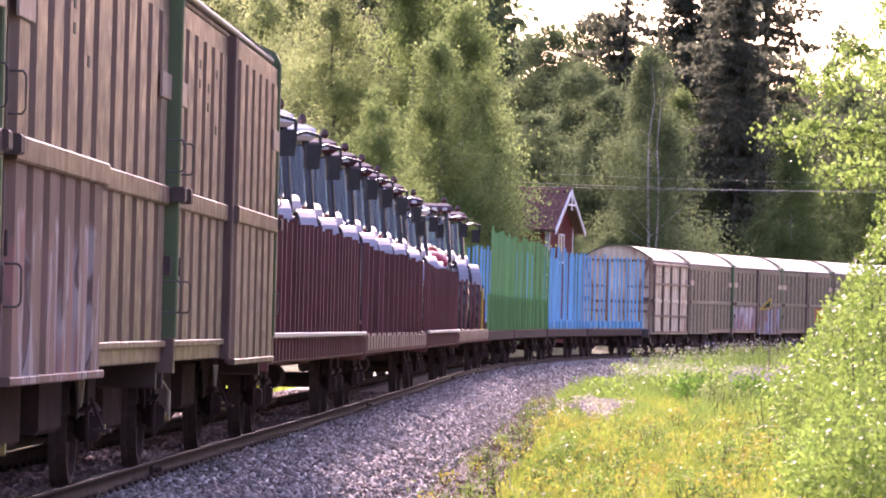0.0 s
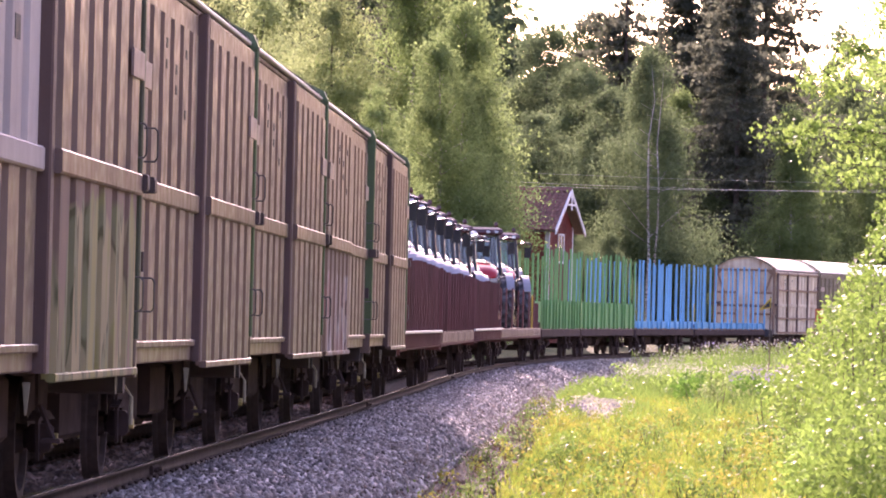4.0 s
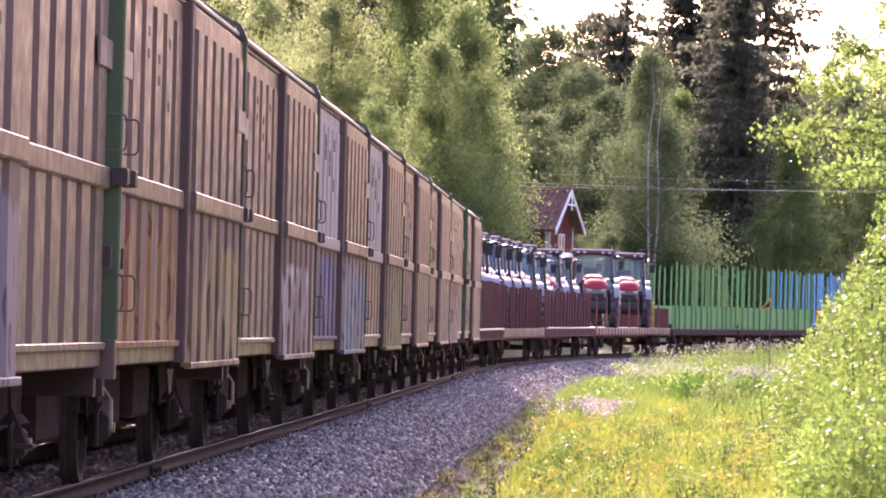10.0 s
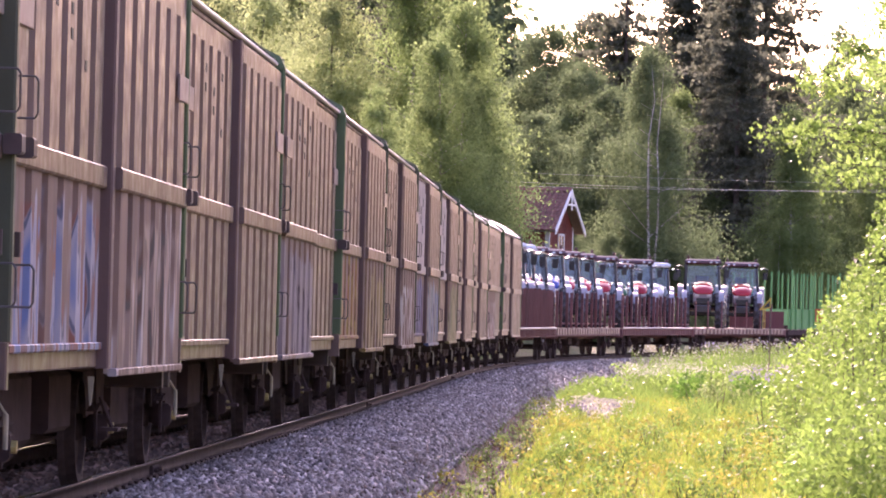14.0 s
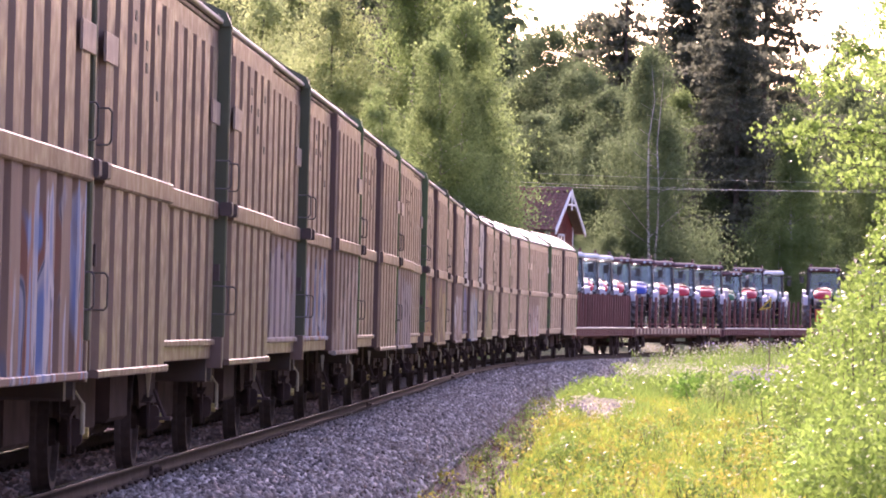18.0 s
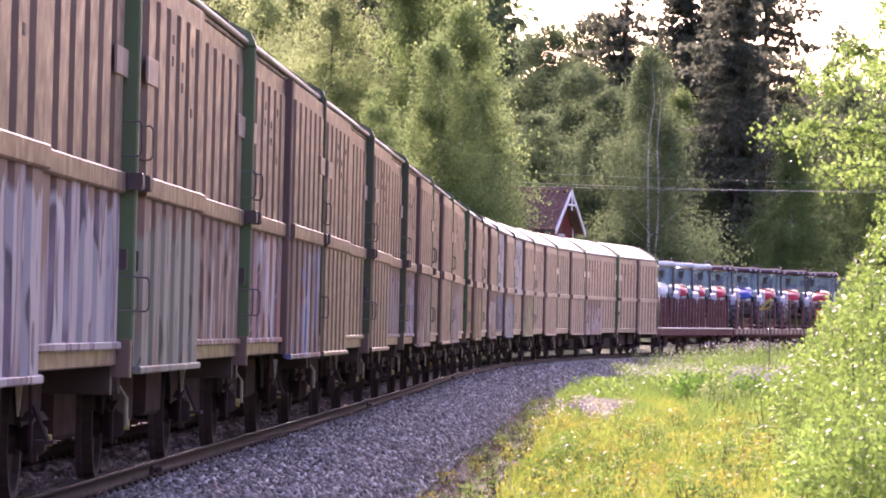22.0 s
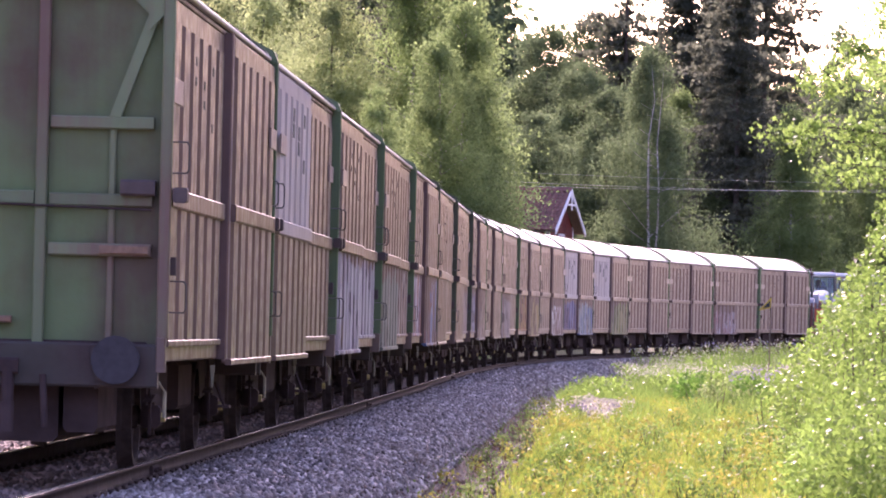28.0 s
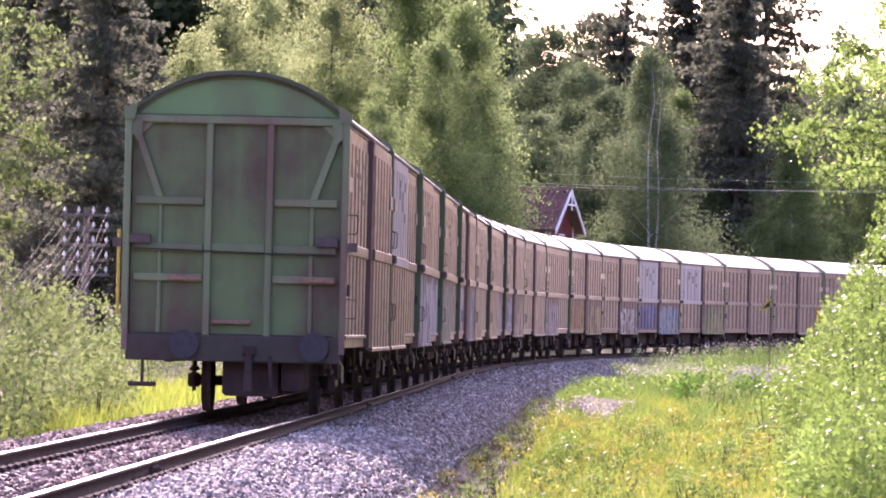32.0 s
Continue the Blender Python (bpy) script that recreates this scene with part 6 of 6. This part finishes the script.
# ---- the red house behind the line ----
def house():
    hx, hy = column(1007, 276.0), 276.0
    z0 = float(ground_z(np.array([hx]), np.array([hy]))[0])
    h = tagged(new("house"), "small red wooden house with white trim and a tiled roof", "house")
    eave, ridge, dep, ln = 6.72 - z0, 8.6 - z0, 2.6, 9.0
    wl = Shape().slab([(-dep, -0.5), (dep, -0.5), (dep, eave), (0, ridge - 0.12), (-dep, eave)], "x", -ln, 0)
    wall = part("wall", wl, M_REDWALL, h)
    for i in range(26):
        y = -dep + 0.2 * i
        top = eave + (ridge - eave) * (1 - abs(y) / dep) - 0.2
        part("wall_board", Shape().box(0, 0.03, y + 0.03, y + 0.16, -0.4, top), M_REDWALL, wall)
    for i in range(44):
        x = -ln + 0.2 * i
        part("wall_board", Shape().box(x + 0.03, x + 0.17, -dep - 0.03, -dep, -0.4, eave - 0.1), M_REDWALL, wall)
    for y in (-dep, dep):
        part("corner_board", Shape().box(-0.14, 0.05, y - 0.06, y + 0.06, -0.4, eave, 0.01), M_WHITE, wall, "white corner board")
    roof = part("roof", Shape().slab([(-dep - 0.5, eave - 0.36), (0, ridge), (dep + 0.5, eave - 0.36), (dep + 0.5, eave - 0.26), (0, ridge + 0.1), (-dep - 0.5, eave - 0.26)], "x", -ln - 0.4, 0.55), M_WOOD, h)
    n = 13
    for sg in (-1, 1):
        for i in range(n):
            f0, f1 = i / n, (i + 1.15) / n
            ya, yb = sg * (dep + 0.55) * f0, sg * (dep + 0.55) * f1
            za, zb = ridge + 0.12 - (ridge - eave + 0.36) * f0, ridge + 0.12 - (ridge - eave + 0.36) * f1
            course = Shape()
            m = 34
            for k in range(m):
                xa = -ln - 0.4 + (ln + 0.95) * k / m
                xb = xa + (ln + 0.95) / m * 0.93
                xm = (xa + xb) / 2
                course.add([(xa, ya, za), (xm, ya, za + 0.05), (xb, ya, za), (xa, yb, zb + 0.035), (xm, yb, zb + 0.09), (xb, yb, zb + 0.035), (xa, yb, zb), (xb, yb, zb)],
                           [(0, 1, 4, 3), (1, 2, 5, 4), (3, 4, 5), (3, 5, 7, 6), (0, 3, 6), (2, 7, 5)])
            part("tile_course", course, M_TILE, roof)
        vb = Shape().slab([(0, ridge + 0.16), (sg * (dep + 0.6), eave - 0.24), (sg * (dep + 0.6), eave - 0.5), (0, ridge - 0.1)], "x", 0.55, 0.62)
        part("verge_board", vb, M_WHITE, roof, "white verge board")
    part("ridge_cap", Shape().slab([(-0.22, ridge + 0.06), (0, ridge + 0.26), (0.22, ridge + 0.06)], "x", -ln - 0.4, 0.6), M_TILE, roof)
    pend = Shape().box(0.6, 0.64, -0.1, 0.1, ridge - 1.0, ridge + 0.1).box(0.58, 0.66, -0.9, 0.9, ridge - 0.75, ridge - 0.65)
    part("gable_ornament", pend, M_WHITE, roof, "white carved gable trim")
    win = part("window", Shape().box(0.02, 0.06, -0.55, 0.55, eave - 1.9, eave - 0.5), M_GLASSD, h)
    wf = Shape()
    for y in (-0.6, 0.0, 0.6):
        wf.box(0.05, 0.09, y - 0.05, y + 0.05, eave - 1.95, eave - 0.45)
    wf.box(0.05, 0.09, -0.65, 0.65, eave - 2.0, eave - 1.9).box(0.05, 0.09, -0.65, 0.65, eave - 0.5, eave - 0.4)
    part("window_frame", wf, M_WHITE, win)
    part("drain_pipe", Shape().rod((0.1, -dep - 0.1, -0.4), (0.1, -dep - 0.1, eave - 0.2), 0.05, 8), M_WHITE, h)
    h.matrix_basis = pose(hx - 0.5, hy, z0, 0, 0, -16)


house()


# ---- telegraph pole, wires, signs ----
def tube(pts, r):
    """A thin round wire through the points, in one piece."""
    v, f = [], []
    way = (pts[-1] - pts[0]).normalized()
    a = way.cross(Vector((0, 0, 1))).normalized()
    b = a.cross(way)
    for p in pts:
        v += [tuple(p + a * (r * math.cos(k * math.pi / 4)) + b * (r * math.sin(k * math.pi / 4))) for k in range(8)]
    for i in range(len(pts) - 1):
        f += [(8 * i + k, 8 * i + (k + 1) % 8, 8 * i + 8 + (k + 1) % 8, 8 * i + 8 + k) for k in range(8)]
    return Shape().add(v, f)


def telegraph():
    px_, py_ = -11.3, 161.0
    z0 = float(ground_z(np.array([px_]), np.array([py_]))[0])
    p = tagged(new("telegraph_pole"), "old wooden telegraph pole with four crossarms and white insulators", "utility pole")
    top = 4.75 - z0
    part("pole", Shape().rod((0, 0, -0.5), (0, 0, top), 0.12, 10, 0.09), M_WOOD, p)
    for i in range(5):
        z = top - 0.25 - 0.47 * i
        arm = part("crossarm", Shape().box(-0.78, 0.78, -0.15, -0.07, z - 0.05, z + 0.05, 0.01), M_WOOD, p)
        for x in (-0.68, -0.24, 0.24, 0.68):
            part("insulator", Shape().rod((x, -0.11, z + 0.05), (x, -0.11, z + 0.14), 0.02, 6).rod((x, -0.11, z + 0.12), (x, -0.11, z + 0.2), 0.06, 8, 0.05).rod((x, -0.11, z + 0.2), (x, -0.11, z + 0.27), 0.035, 8, 0.02), M_PORC, arm, "white porcelain insulator")
    p.matrix_basis = pose(px_, py_, z0, 0, 0, -8)
    ws = tagged(new("telegraph_wires"), "slack telegraph wires from the pole", "wire")
    for i in range(4):
        for k, x in enumerate((-0.68, -0.24, 0.24, 0.68)):
            a = Vector((px_ + x, py_ - 0.11, z0 + top - 0.05 - 0.47 * i))
            b = Vector(seen(-190 + 70 * k, 760 - 30 * i, 104.0))
            part("wire", tube([a.lerp(b, f / 8) - Vector((0, 0, 3.6 * f / 8 * (1 - f / 8) / 4)) for f in range(9)], 0.004), M_SLACK, ws)


telegraph()


def line_wires():
    ws = tagged(new("overhead_wires"), "thin overhead line wires crossing before the wood", "wire")
    for row, (ya, yb) in enumerate(((318, 337), (300, 322), (328, 331))):
        a, b = Vector(seen(700, ya - 6, 299)), Vector(seen(1750, yb + 6, 299))
        part("wire", tube([a.lerp(b, f / 12) - Vector((0, 0, 3.6 * f / 12 * (1 - f / 12) / 4)) for f in range(13)], 0.009 if row != 1 else 0.006), M_WIRE, ws, smooth=True)
    for k, (px, py, y) in enumerate(((700, 300, 299), (1750, 330, 299))):
        x, yy, z = seen(px, py, y)
        g = float(ground_z(np.array([x]), np.array([yy]))[0])
        pl = tagged(new("line_pole"), "bare wooden line pole", "utility pole")
        part("pole", Shape().rod((0, 0, -0.5), (0, 0, z - g + 0.6), 0.12, 10, 0.09), M_WOOD, pl)
        part("crossarm", Shape().box(-0.06, 0.06, -0.7, 0.7, z - g - 0.1, z - g + 0.02), M_WOOD, pl)
        pl.matrix_basis = pose(x, yy, g)


line_wires()


def signs():
    x, y, _ = seen(1366, 600, 186)
    g = float(ground_z(np.array([x]), np.array([y]))[0])
    s = tagged(new("track_sign"), "small black and yellow triangular track sign on a post", "sign")
    top = 2.62 - g
    part("post", Shape().rod((0, 0, -0.3), (0, 0, top), 0.022, 8), M_WOOD, s, "thin grey post")
    part("board", Shape().slab([(-0.44, top - 0.52), (0.03, top - 0.02), (0.0, top - 0.42)], "y", -0.05, -0.03), M_YELLOW, s, "yellow bordered board")
    part("board_face", Shape().slab([(-0.30, top - 0.44), (-0.02, top - 0.15), (-0.03, top - 0.38)], "y", -0.06, -0.052), M_MARK, s)
    s.matrix_basis = pose(x, y, g)
    x, y, _ = seen(1452, 545, 172)
    g = float(ground_z(np.array([x]), np.array([y]))[0])
    s = tagged(new("track_sign"), "weathered orange-red board on a post", "sign")
    part("post", Shape().rod((0, 0, -0.3), (0, 0, 2.0 - g), 0.04, 8), M_WOOD, s)
    m_ = plain("orange_red_board", (0.62, 0.10, 0.05), 0.5, 0.0, 0.3)
    part("board", Shape().box(-0.13, 0.13, -0.07, -0.04, 1.7 - g, 2.15 - g, 0.01), m_, s)
    s.matrix_basis = pose(x, y, g)


signs()


# ---- what moves ----
def motions():
    """The train rolls away along the line; its load stays on the decks; the wheels turn."""
    ticks = [i * 1.0 for i in range(33)]
    for w, u, half, sets in VEHICLES:
        walk(w, [(t, stand(u, t, half)) for t in ticks])
    for t_, u, half, y in TRACTORS:
        walk(t_, [(t, stand(u, t, half) @ pose(CENTRE - 0.05, y, 1.2, 0, 0, 192)) for t in ticks])
    turns = [i * 0.1 for i in range(321)]
    for w, u, half, sets in VEHICLES:
        for o in sets:
            x, y, z = o.matrix_basis.translation
            walk(o, [(t, Matrix.LocRotScale((x, y, z), Euler((-gone(t) / 0.46, 0, 0)), None)) for t in turns])


motions()
